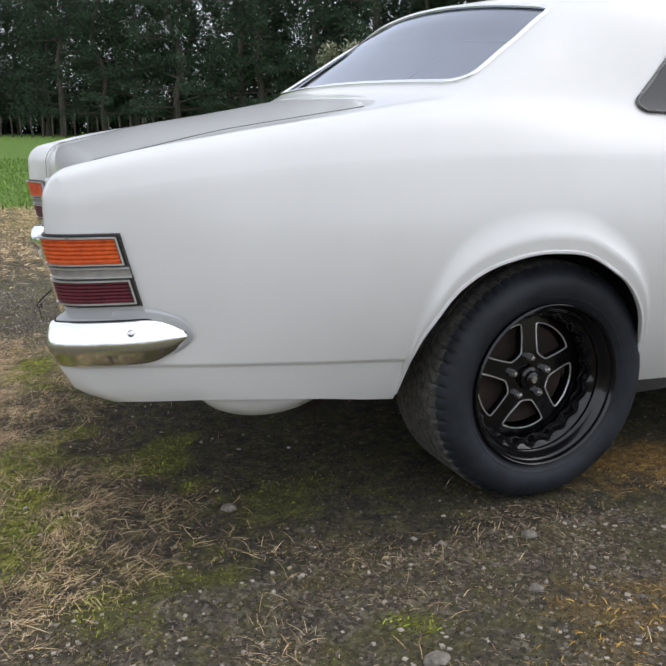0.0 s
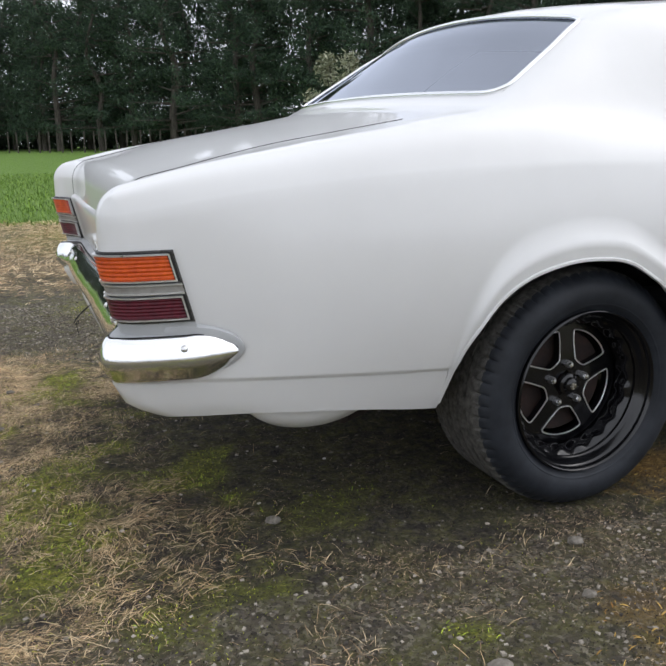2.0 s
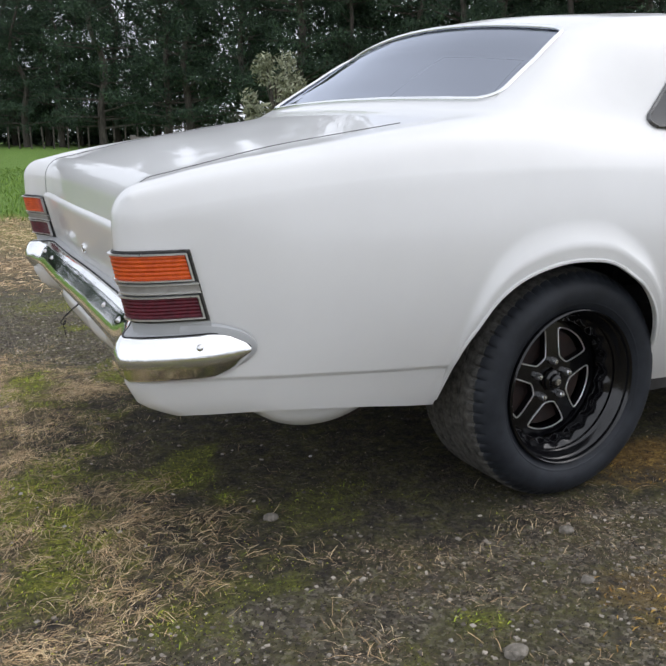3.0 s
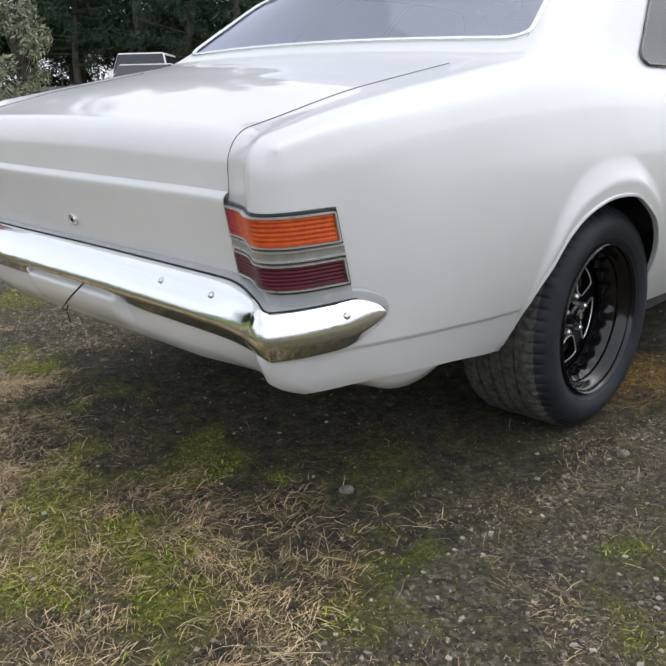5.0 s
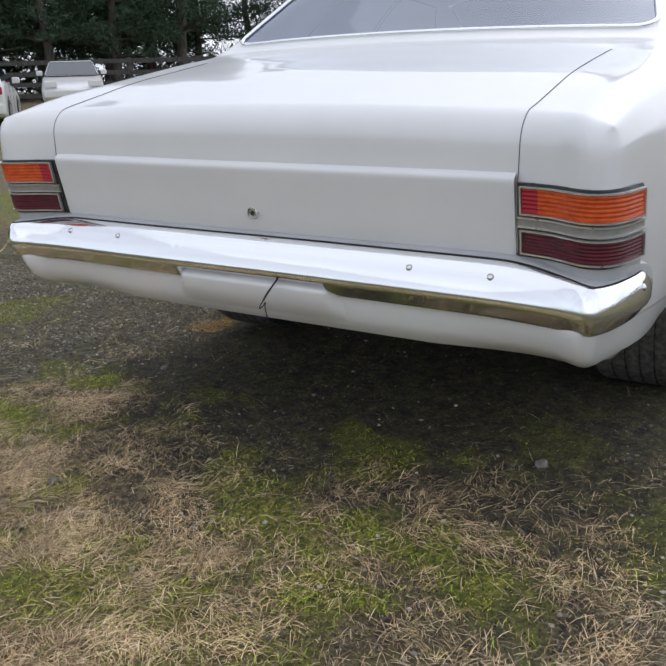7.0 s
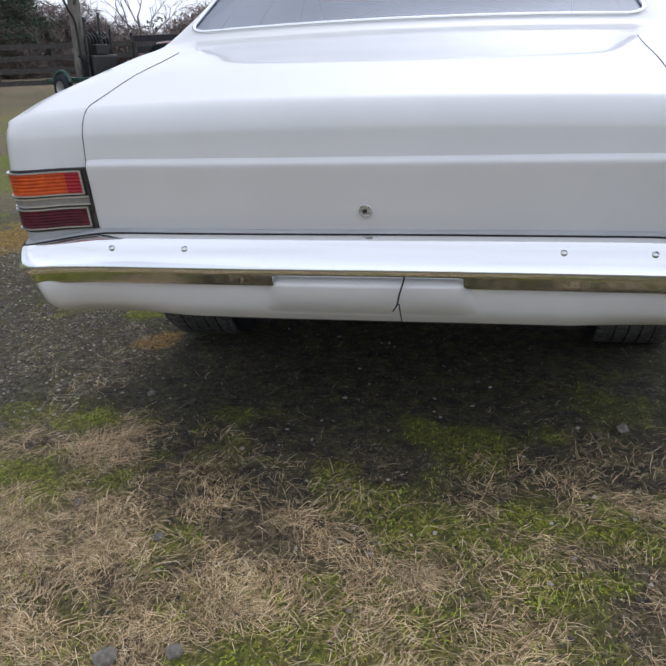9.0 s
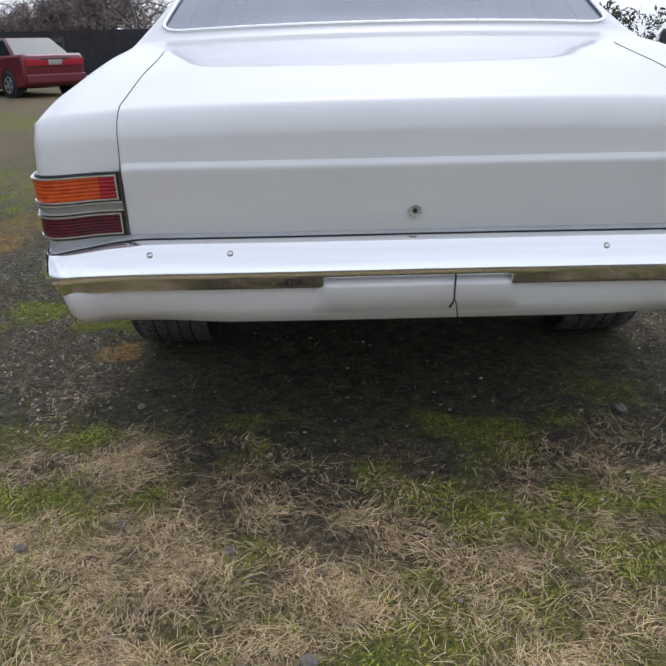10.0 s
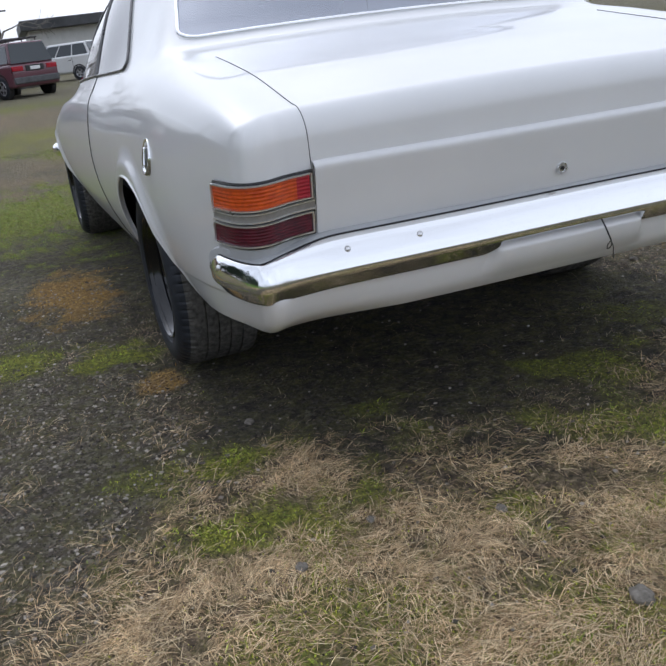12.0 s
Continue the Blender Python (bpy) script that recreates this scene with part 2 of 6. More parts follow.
def bottom_z(u):
    for arch in (ARCH_R, ARCH_F):
        if arch[0].x <= u <= arch[-1].x:
            return float(np.interp(u, [p.x for p in arch], [p.y for p in arch])), True
    return BOTTOM(u), False


def side_y(u, z):
    """Half width of the body side below the shoulder."""
    w, y3, z3 = WIDE(u), P3Y(u), P3Z(u)
    if z > 0.66:
        t = (z - 0.66) / (z3 - 0.66)
        return w + (y3 - w) * t * t
    t = (0.66 - z) / 0.26
    y = w - (0.032 + 0.022 * min(1, max(0, (u - 0.2) / 0.45))) * t * t
    swage = 0.476 - 0.075 * u
    if z < swage + 0.002 and u < 0.9:
        y -= 0.005 * min(1, (swage - z + 0.002) / 0.004)
    return y


def section(u):
    """Points of half a cross-section, from the sill up to the middle of the top."""
    zb, arch = bottom_z(u)
    arch_span = (ARCH_R[0].x, ARCH_R[-1].x) if u < 2 else (ARCH_F[0].x, ARCH_F[-1].x)
    z3 = P3Z(u)
    zs = [zb + d for d in (0, 0.012, 0.030, 0.044, 0.052, 0.062, 0.076, 0.097)]
    swage = 0.476 - 0.075 * u
    if not arch and zb + 0.02 < swage:
        zs = [zb, zb + 0.010, zb + 0.025, zb + 0.45 * (swage - zb), swage - 0.007, swage - 0.002, swage + 0.002, swage + 0.008]
    zs += [zs[-1] + (z3 - zs[-1]) * k / NSIDE for k in range(1, NSIDE + 1)]
    pts = []
    for z in zs:
        y = side_y(u, z)
        if arch:
            d = z - zb
            ramp = min(1, max(0, (u - arch_span[0]) / 0.05), max(0, (arch_span[1] - u) / 0.02))
            y += 0.016 * ramp * (1 if d < 0.045 else max(0, 1 - (d - 0.045) / 0.05) ** 1.6)
            if d < 0.014:
                y -= 0.003
        pts.append((y, z))
    pts.insert(0, (pts[0][0] - (0.014 if arch else 0.03), zb + (0.002 if arch else 0.004)))
    ctrl = [(side_y(u, z3 - 0.08), z3 - 0.08, 0), (P3Y(u), z3, 0), (P4Y(u), P4Z(u), 0), (P5Y(u), P5Z(u), 0), (P5Y(u) * 0.55, P6Z(u) - (P6Z(u) - P5Z(u)) * 0.30, 0)]
    top = spline(ctrl, NTOP)
    pts += [(p[0], p[1]) for p in top[NTOP + 1:3 * NTOP + 1]]
    y5, z5, z6 = P5Y(u), P5Z(u), P6Z(u)
    for k in range(1, NDECK + 1):
        y = y5 * (1 - k / NDECK)
        pts.append((y, z5 + (z6 - z5) * (1 - (y / y5) ** 2)))
    return pts


SIDE0 = section(0.0)
ROW5 = len(SIDE0) - 1 - NDECK
ROW4 = ROW5 - NTOP
TOPLINE = sorted((p[0], p[1]) for p in SIDE0[ROW4:])


def round_in(d, r):
    return r - math.sqrt(max(0.0, r * r - (r - d) ** 2)) if d < r else 0.0


def tail_x(y, z, d_side, brow=None):
    top = float(np.interp(abs(y), [p[0] for p in TOPLINE], [p[1] for p in TOPLINE]))
    mid = min(1, max(0, (0.78 - abs(y)) / 0.17))
    mid = mid * mid * (3 - 2 * mid)
    flare = (-0.008 + 0.014 * mid) * (min(1, max(0, (z - 0.62) / 0.09)) if brow is None else brow)
    edge = float(np.interp(abs(y), [0.60, 0.76], [0.074, 0.066]))
    wide = 0.5 + 0.5 * min(1, max(0, (abs(y) - 0.45) / 0.3))
    lean = 0.029 * min(1, max(0, (0.745 - z) / 0.147)) * min(1, max(0, (z - 0.49) / 0.08))
    under = wide * 0.074 * max(0, (0.475 - z) / 0.085) ** 2.5 + 0.03 * min(1, max(0, (0.60 - z) / 0.02)) * min(1, max(0, (z - 0.485) / 0.02))
    below = min(1, max(0, (top - z) / 0.03))
    a, b = round_in(d_side, 0.036) * below * below * (3 - 2 * below), round_in(max(0, top - z) + 0.0184 * edge, edge)
    return TAILX(abs(y)) + (a ** 3 + b ** 3) ** (1 / 3) + flare + under + lean


def body_point(u, row, sec=None):
    y, z = (sec or section(u))[row]
    fade = max(0.0, 1 - u / 0.4)
    x = u + tail_x(*SIDE0[row], 0.0) * fade * fade * (3 - 2 * fade)
    if row >= ROW5:
        x += BOW(u) * (1 - (y / P5Y(u)) ** 2)
    return Vector((x, y, z))


US = sorted(set([0.0, 0.01, 0.03, 0.06] + [round(float(v), 4) for v in np.arange(0.1, 4.601, 0.05)] + [round(p.x, 4) for p in ARCH_R + ARCH_F] + [0.680, 1.387, 0.9, 1.215, 2.62, 3.16]))
US = [u for i, u in enumerate(US) if i == 0 or u - US[i - 1] > 0.0015]
SECS = {u: section(u) for u in US}


def body_shell():
    bm = bmesh.new()
    for sgn in (1, -1):
        rows = []
        for u in US:
            ps = [body_point(u, r, SECS[u]) for r in range(len(SIDE0))]
            rows.append([(p.x, sgn * p.y, p.z) for p in ps])

        def keep(i, j):
            a, b = US[i], US[i + 1]
            return not (j >= ROW5 and ((a >= 0.9 and b <= 1.216) or (a >= 2.62 and b <= 3.161)))
        add_grid(bm, rows, keep=keep)
        # tail: level lines from the outline in to the middle
        rows = []
        for r, (y, z) in enumerate(SIDE0):
            line = []
            for k in list(np.linspace(0, 0.34, 27)) + list(np.linspace(0.38, 1, 12)):
                yy = y * (1 - k)
                x = tail_x(yy, z, y - yy) if k else tail_x(y, z, 0)
                line.append((x, sgn * yy, z))
            rows.append(line)
        add_grid(bm, rows[1:])
    # nose
    ps = [body_point(US[-1], r, SECS[US[-1]]) for r in range(len(SIDE0))]
    for sgn in (1, -1):
        add_grid(bm, [[(p.x + 0.02, sgn * p.y * k, p.z) for k in (1, 0.5, 0)] for p in ps])
    bmesh.ops.remove_doubles(bm, verts=bm.verts, dist=0.0008)
    return bm


part("body", body_shell(), PAINT, coupe, "glossy white painted steel body", smooth=60)


def on_body(pairs, lift=0.0, sgn=1):
    """Points on the shell for (u, row) pairs with fractional rows, lifted along the normal."""
    out = []
    for u, r in pairs:
        i = min(int(r), len(SIDE0) - 2)

        def at(v, q):
            j = min(int(q), len(SIDE0) - 2)
            a = body_point(v, j)
            return a + (body_point(v, j + 1) - a) * (q - j)
        p = at(u, r)
        n = (at(u + 0.01, r) - p).cross(at(u, min(r + 0.2, len(SIDE0) - 1)) - at(u, r - 0.2)).normalized()
        if n.y < 0 and r < ROW5:
            n = -n
        if n.z < 0 and r >= ROW5:
            n = -n
        p = p + n * lift
        out.append(Vector((p.x, p.y * sgn, p.z)))
    return out


LAST = len(SIDE0) - 1


def corner_arc(u, way):
    """A quarter round at a window corner, as (u, row) pairs from the level edge to the side edge."""
    du, dr = 0.045 * way, 1.3
    return [(u + du * (1 - math.cos(a)), ROW5 + dr * (1 - math.sin(a))) for a in np.linspace(0.0, math.pi / 2, 7)]


def corner_patch(u, way, sgn):
    bm = bmesh.new()
    vs = [bm.verts.new(p) for p in on_body([(u, ROW5)], 0.0, sgn) + on_body(corner_arc(u, way), 0.001, sgn)]
    for k in range(1, len(vs) - 1):
        bm.faces.new((vs[0], vs[k], vs[k + 1]))
    return bm


def window_edge(u0, u1):
    """The rim of a front or rear window opening, once round."""
    left = [(u0, r) for r in range(LAST, ROW5 + 1, -1)] + corner_arc(u0, 1) + [(float(u), ROW5) for u in np.linspace(u0, u1, 12)[2:-2]] + corner_arc(u1, -1)[::-1] + [(u1, r) for r in range(ROW5 + 2, LAST + 1)]
    a, b = on_body(left, 0.002, 1), on_body(left, 0.002, -1)
    return a + b[::-1][1:-1]


def pane_between(u0, u1, lift):
    bm = bmesh.new()
    for sgn in (1, -1):
        add_grid(bm, [on_body([(float(u), r) for r in range(ROW5, LAST + 1)], lift, sgn) for u in np.linspace(u0, u1, 9)])
    bmesh.ops.remove_doubles(bm, verts=bm.verts, dist=0.0005)
    return bm


def arch_lip(arch, sgn):
    """The rolled edge of a wheel opening."""
    pts = []
    for p in arch[1:-1]:
        q = body_point(p.x, 1)
        pts.append((q.x, sgn * (q.y - 0.001), q.z + 0.003))
    return tube(pts, 0.0055, 6)


for sgn in (1, -1):
    part("arch_lip", arch_lip(ARCH_R, sgn), PAINT, coupe, smooth=60)
    part("arch_lip", arch_lip(ARCH_F, sgn), PAINT, coupe, smooth=60)

rear_window = part("rear_window", pane_between(0.9, 1.215, -0.004), GLASS, coupe, "curved tinted rear glass reflecting pale sky", smooth=60)
part("window_trim", tube(window_edge(0.9, 1.215), 0.0065, 8, True), CHROME, rear_window, smooth=60)
for u, way in ((0.9, 1), (1.215, -1)):
    for sgn in (1, -1):
        part("corner_fillet", corner_patch(u, way, sgn), PAINT, rear_window)
windscreen = part("windscreen", pane_between(2.62, 3.16, -0.004), GLASS, coupe, smooth=60)
part("window_trim", tube(window_edge(2.62, 3.16), 0.008, 8, True), CHROME, windscreen, smooth=60)


def side_window(sgn):
    """Rear quarter pane and door pane with bright surrounds."""
    lo, hi = ROW4 - 0.2, ROW5 - 1.2

    def u_back(r):
        t = (r - lo) / (hi - lo)
        return 1.312 + 0.38 * t ** 1.2 + 0.055 * (max(0, 0.16 - t) / 0.16) ** 2

    spans = ((u_back, lambda r: 1.92 + 0.02 * (r - lo)), (lambda r: 1.95 + 0.02 * (r - lo), lambda r: 2.95 - 0.42 * ((r - lo) / (hi - lo))))
    for name, (a, b) in zip(("quarter_window", "door_window"), spans):
        bm = bmesh.new()
        rs = lo + (hi - lo) * np.linspace(0, 1, 17) ** 1.4
        add_grid(bm, [on_body([(a(r) + (b(r) - a(r)) * k / 8, r) for k in range(9)], 0.003, sgn) for r in rs])
        w = part(name, bm, DARKGLASS, coupe, "dark reflecting side glass", smooth=60)
        edge = [(a(r), r) for r in rs] + [(a(hi) + (b(hi) - a(hi)) * k / 8, hi) for k in range(1, 9)] + [(b(r), r) for r in rs[::-1][1:]] + [(b(lo) + (a(lo) - b(lo)) * k / 8, lo) for k in range(1, 8)]
        part("window_trim", tube(on_body(edge, 0.004, sgn), 0.005, 6, True), BEZEL, w, smooth=60)


side_window(1)
side_window(-1)

# boot lid: the shut line and the proud lower panel
LID = [(u, ROW5 + 0.02) for u in [0.0, 0.004, 0.01, 0.02, 0.04] + [float(v) for v in np.arange(0.07, 0.72, 0.05)]]
for sgn in (1, -1):
    y0 = 0.652 if sgn > 0 else 0.638
    down = []
    for z in list(np.linspace(0.600, 0.78, 20)) + list(np.linspace(0.785, 0.8785, 34)):
        lift = min(1, max(0, (float(z) - 0.84) / 0.04))
        down.append(Vector((tail_x(y0, float(z), 0.2, min(1, max(0, (float(z) - 0.752) / 0.010))) - (0.0008 if z < 0.75 else 0.0003) * (1 - lift), sgn * y0, float(z) + 0.0006 * lift)))
    deck = on_body([(u, r + (0.1 if sgn > 0 else 0.42)) for u, r in LID[2:]], 0.0006, sgn)
    part("shut_line", tube(down + deck, [0.0010] * len(down) + [0.0010] * len(deck), 6), SHUT, coupe)


def lid_panel():
    bm = bmesh.new()
    rows = []
    for z, out in ((0.766, -0.012), (0.762, -0.002), (0.7595, 0.002), (0.7565, 0.0052), (0.7535, 0.0070), (0.751, 0.0077), (0.747, 0.0079), (0.742, 0.0078), (0.73, 0.0074), (0.70, 0.0064), (0.65, 0.005), (0.605, 0.003), (0.600, 0.0), (0.596, -0.014)):
        ys = np.linspace(-0.634, 0.648, 41)
        rows.append([(tail_x(float(y), min(max(z, 0.61), 0.744), 0.2, 0) - out, float(y), z) for y in ys])
    add_grid(bm, rows)
    return bm


lid = part("boot_lid_panel", lid_panel(), PAINT, coupe, smooth=40)
lock = part("boot_lock", lathe([(0.0, 0.010), (0.0095, 0.010), (0.0105, 0.007), (0.013, 0.007), (0.0148, 0.010), (0.0155, 0.016)], 28), STEEL, lid, "round chrome key lock", smooth=40)
lock.matrix_world = pose(-0.007, 0.004, 0.645, 0, 0, -90)
hole = part("keyhole", lathe([(0.0, 0.008), (0.0048, 0.008), (0.0056, 0.012)], 16), GAP, lock)
hole.matrix_parent_inverse = Matrix()


def plan_path(points, steps=8):
    return spline([(x, y, 0) for x, y in points], steps)


def offsets(path):
    """Outward normals of a plan path that runs from the middle of the tail round to the side."""
    out = []
    for i in range(len(path)):
        d = (path[min(i + 1, len(path) - 1)] - path[max(i - 1, 0)]).normalized()
        out.append(Vector((-d.y, d.x, 0)))
    return out


# tail lamps
LAMP_PLAN = plan_path([(-0.014, 0.60), (-0.018, 0.655), (-0.037, 0.72), (-0.063, 0.762), (-0.076, 0.787), (-0.073, 0.806), (-0.041, 0.826), (0.03, 0.840), (0.09, 0.849), (0.16, 0.864)], 8)
LAMP_LEN = [0.0]
for a, b in zip(LAMP_PLAN, LAMP_PLAN[1:]):
    LAMP_LEN.append(LAMP_LEN[-1] + (b - a).length)
LAMP_N = offsets(LAMP_PLAN)
LAMP_XS = [p.x for p in LAMP_PLAN[-24:]]


def lamp_at(s, out, z, sgn):
    x = float(np.interp(s, LAMP_LEN, [p.x for p in LAMP_PLAN]))
    y = float(np.interp(s, LAMP_LEN, [p.y for p in LAMP_PLAN]))
    nx = float(np.interp(s, LAMP_LEN, [p.x for p in LAMP_N]))
    ny = float(np.interp(s, LAMP_LEN, [p.y for p in LAMP_N]))
    out += 0.0045
    return (x + nx * out + 0.029 * (0.738 - z) / 0.147, sgn * (y + ny * out), z + 0.007)


def lamp_ends(z, sgn):
    """Where along the plan the lamp begins and ends at height z: the outer end slants."""
    t = (0.742 - z) / 0.15
    return 0.041 if sgn < 0 else 0.055, float(np.interp(0.054 + 0.008 * t, LAMP_XS, LAMP_LEN[-len(LAMP_XS):]))


def lamp_band(z0, z1, out, inset0, inset1, sgn, ribs=0, back=0.012, stop=None):
    """A band of the lamp along the curved plan, with level ribs."""
    bm = bmesh.new()
    zs = list(np.linspace(z0, z1, 2 * ribs + 1)) if ribs else [z0, z1]
    prof = [(zs[0], out - back)] + [(z, out - (0.0013 if ribs and k % 2 == 0 else 0)) for k, z in enumerate(zs)] + [(zs[-1], out - back)]
    rows = []
    for z, o in prof:
        a, b = lamp_ends(z, sgn)
        if stop:
            b = a + stop + inset1
        rows.append([lamp_at(a + inset0 + (b - inset1 - a - inset0) * k / 40, o, z, sgn) for k in range(41)])
    vs = add_grid(bm, rows)
    for k in (0, -1):
        bm.faces.new([r[k] for r in vs])

    return bm


def tail_lamp(sgn):
    lamp = part("tail_lamp", lamp_band(0.594, 0.741, 0.006, 0, 0, sgn, back=0.02), BEZEL, coupe, "wrap-round amber and red tail lamp in chrome bezel", smooth=40)
    part("filler_strip", lamp_band(0.535, 0.593, 0.005, -0.02, 0.0, sgn, back=0.03), GREY, coupe, "grey filler above the bumper", smooth=40)
    for z0, z1 in ((0.6755, 0.7385), (0.5965, 0.6525)):
        part("lens_recess", lamp_band(z0, z1, 0.0085, 0.004, 0.004, sgn), BLACKP, lamp, smooth=40)
        for a, b in ((z0 + 0.0035, z0 + 0.0065), (z1 - 0.0065, z1 - 0.0035)):
            part("bezel_rail", lamp_band(a, b, 0.0165, 0.0095, 0.0095, sgn), SATIN, lamp, smooth=40)
        for inner in (True, False):
            bm = bmesh.new()
            rows = []
            for z in (z0 + 0.0035, z1 - 0.0035):
                a, b = lamp_ends(z, sgn)
                s = a + 0.0095 if inner else b - 0.013
                rows.append([lamp_at(s, 0.006, z, sgn), lamp_at(s, 0.0165, z, sgn), lamp_at(s + 0.0035, 0.0165, z, sgn), lamp_at(s + 0.0035, 0.006, z, sgn)])
            add_grid(bm, rows, True)
            part("bezel_end", bm, SATIN, lamp)
    part("centre_strip", lamp_band(0.656, 0.672, 0.011, 0.003, 0.003, sgn), SILVER, lamp, "dull silver strip", smooth=40)
    for a in (0.6535, 0.6715):
        part("strip_rail", lamp_band(a, a + 0.003, 0.0145, 0.003, 0.003, sgn), SATIN, lamp, smooth=40)
    part("amber_lens", lamp_band(0.6825, 0.7315, 0.0135, 0.050, 0.0145, sgn, 6), AMBER, lamp, "ribbed amber lens", smooth=28)
    part("inner_lens", lamp_band(0.6825, 0.7315, 0.0135, 0.0145, 0.0145, sgn, 6, stop=0.050), REDB, lamp, "small dark red lens", smooth=28)
    part("red_lens", lamp_band(0.6035, 0.6455, 0.0135, 0.0145, 0.0145, sgn, 6), REDL, lamp, "ribbed dark red lens", smooth=28)


tail_lamp(1)
tail_lamp(-1)

# bumper
BUMP_PLAN = plan_path([(-0.046, 0.0), (-0.048, 0.17), (-0.049, 0.21), (-0.0492, 0.219), (-0.0496, 0.228), (-0.0505, 0.26), (-0.055, 0.45), (-0.062, 0.62), (-0.082, 0.73), (-0.099, 0.780), (-0.101, 0.806), (-0.089, 0.829), (-0.04, 0.854), (0.04, 0.873), (0.10, 0.877), (0.172, 0.868)], 6)
BUMP_N = offsets(BUMP_PLAN)
BUMP_N[0] = Vector((-1, 0, 0))


def bumper_mesh():
    bm = bmesh.new()
    tail_prof = [(-0.062, 0.575), (-0.060, 0.585), (-0.052, 0.5885), (-0.042, 0.585), (-0.022, 0.564), (-0.008, 0.541), (-0.001, 0.522), (0.0, 0.513), (-0.002, 0.507)]
    side_prof = [(-0.030, 0.556), (-0.028, 0.564), (-0.022, 0.5685), (-0.016, 0.566), (-0.010, 0.556), (-0.004, 0.540), (-0.001, 0.524), (0.0, 0.513), (-0.002, 0.507)]
    for sgn in (1, -1):
        rows = []
        n = len(BUMP_PLAN)
        for i, (p, q) in enumerate(zip(BUMP_PLAN, BUMP_N)):
            lip = min(1, max(0, (p.y - 0.212) / 0.008)) if p.x < 0.05 else 1
            low = 0.495 if lip == 0 else 0.474
            w = min(1, max(0, (p.y - 0.60) / 0.235))
            w = w * w * (3 - 2 * w)
            prof = [(a + (c - a) * w, b + (d - b) * w) for (a, b), (c, d) in zip(tail_prof, side_prof)] + [(-0.007, 0.502), (-0.018, 0.502 + (low - 0.502) * 0.65), (-0.028, low), (-0.042, low + 0.003)]
            end = max(0.0, min(1.0, (0.173 - p.x) / 0.095)) if p.y > 0.84 else 1.0
            scale = max(0.04, math.sqrt(1 - (1 - end) ** 2))
            zc = 0.5275
            rows.append([(p.x + q.x * o * scale, sgn * (p.y + q.y * o * scale), zc + 0.004 + (z - zc) * scale) for o, z in prof])
        add_grid(bm, rows)
    bmesh.ops.remove_doubles(bm, verts=bm.verts, dist=0.0005)
    return bm


bumper = part("rear_bumper", bumper_mesh(), CHROME, coupe, "wrap-round chrome bumper with small dents", smooth=50)
for y, x, z, yaw in ((0.42, -0.0355, 0.5645, 0), (0.60, -0.0425, 0.5645, 0), (-0.42, -0.0355, 0.5645, 0), (-0.60, -0.0425, 0.5645, 0), (0.8715, 0.06, 0.550, 1), (-0.8715, 0.06, 0.550, -1)):
    b = part("bumper_bolt", lathe([(0.0, 0.0028), (0.004, 0.0024), (0.0068, 0.0008), (0.0075, -0.003)], 16), STEEL, bumper, smooth=60)
    b.matrix_world = pose(x, y, z, 0, 45, 0) @ pose(0, 0, 0, 0, 0, 90) if not yaw else pose(x, y, z, 0, 0, 0 if yaw > 0 else 180) @ pose(0, 0, 0, 25, 0, 0)


def bumper_lip(k):
    """How far in and how high the top edge of the bumper lies along its plan."""
    w = min(1, max(0, (BUMP_PLAN[k].y - 0.60) / 0.235))
    w = w * w * (3 - 2 * w)
    return -0.055 + 0.030 * w, 0.5935 - 0.020 * w


def shelf():
    """Grey filler between the boot lid and the top of the bumper, carried round both corners."""
    bm = bmesh.new()
    rows = []
    for sgn in (-1, 1):
        side = []
        for k, (p, q) in enumerate(zip(BUMP_PLAN, BUMP_N)):
            if p.x > 0.045:
                break
            o, z = bumper_lip(k)
            if p.y < 0.70:
                inner = Vector((tail_x(p.y, 0.61, 0.2) + 0.006, p.y, 0))
            else:
                inner = p + (Vector((0.10, 0.70, 0)) - p) * 0.55
            edge = p + q * o
            hi = 0.604 - 0.012 * min(1, max(0, (p.y - 0.66) / 0.08))
            side.append([(c.x, sgn * c.y, h) for c, h in ((inner, hi), (inner.lerp(edge, 0.08), hi - 0.004), (inner.lerp(edge, 0.5), (hi + z) / 2 + 0.001), (edge, z + 0.002), (p + q * (o + 0.003), z - 0.009))])
        rows += side[::-1] if sgn < 0 else side[1:]
    add_grid(bm, rows)
    return bm


part("filler_shelf", shelf(), GREY, coupe, smooth=40)


def seal_point(k):
    """A point just outside the top edge of the bumper, which sinks towards its end."""
    p, q = BUMP_PLAN[k], BUMP_N[k]
    o, z = bumper_lip(k)
    end = max(0.0, min(1.0, (0.173 - p.x) / 0.095)) if p.y > 0.84 else 1.0
    end = max(0.04, math.sqrt(1 - (1 - end) ** 2))
    edge = p + q * (o + 0.003) * end
    return edge.x, edge.y, 0.5315 + (z - 0.001 - 0.5315) * end


SEAL = [seal_point(k) for k in range(len(BUMP_PLAN))]
part("bumper_seal", tube([(x, -y, z) for x, y, z in SEAL[::-1]] + [(x, y, z) for x, y, z in SEAL[1:]], 0.0019, 6), GAP, coupe)


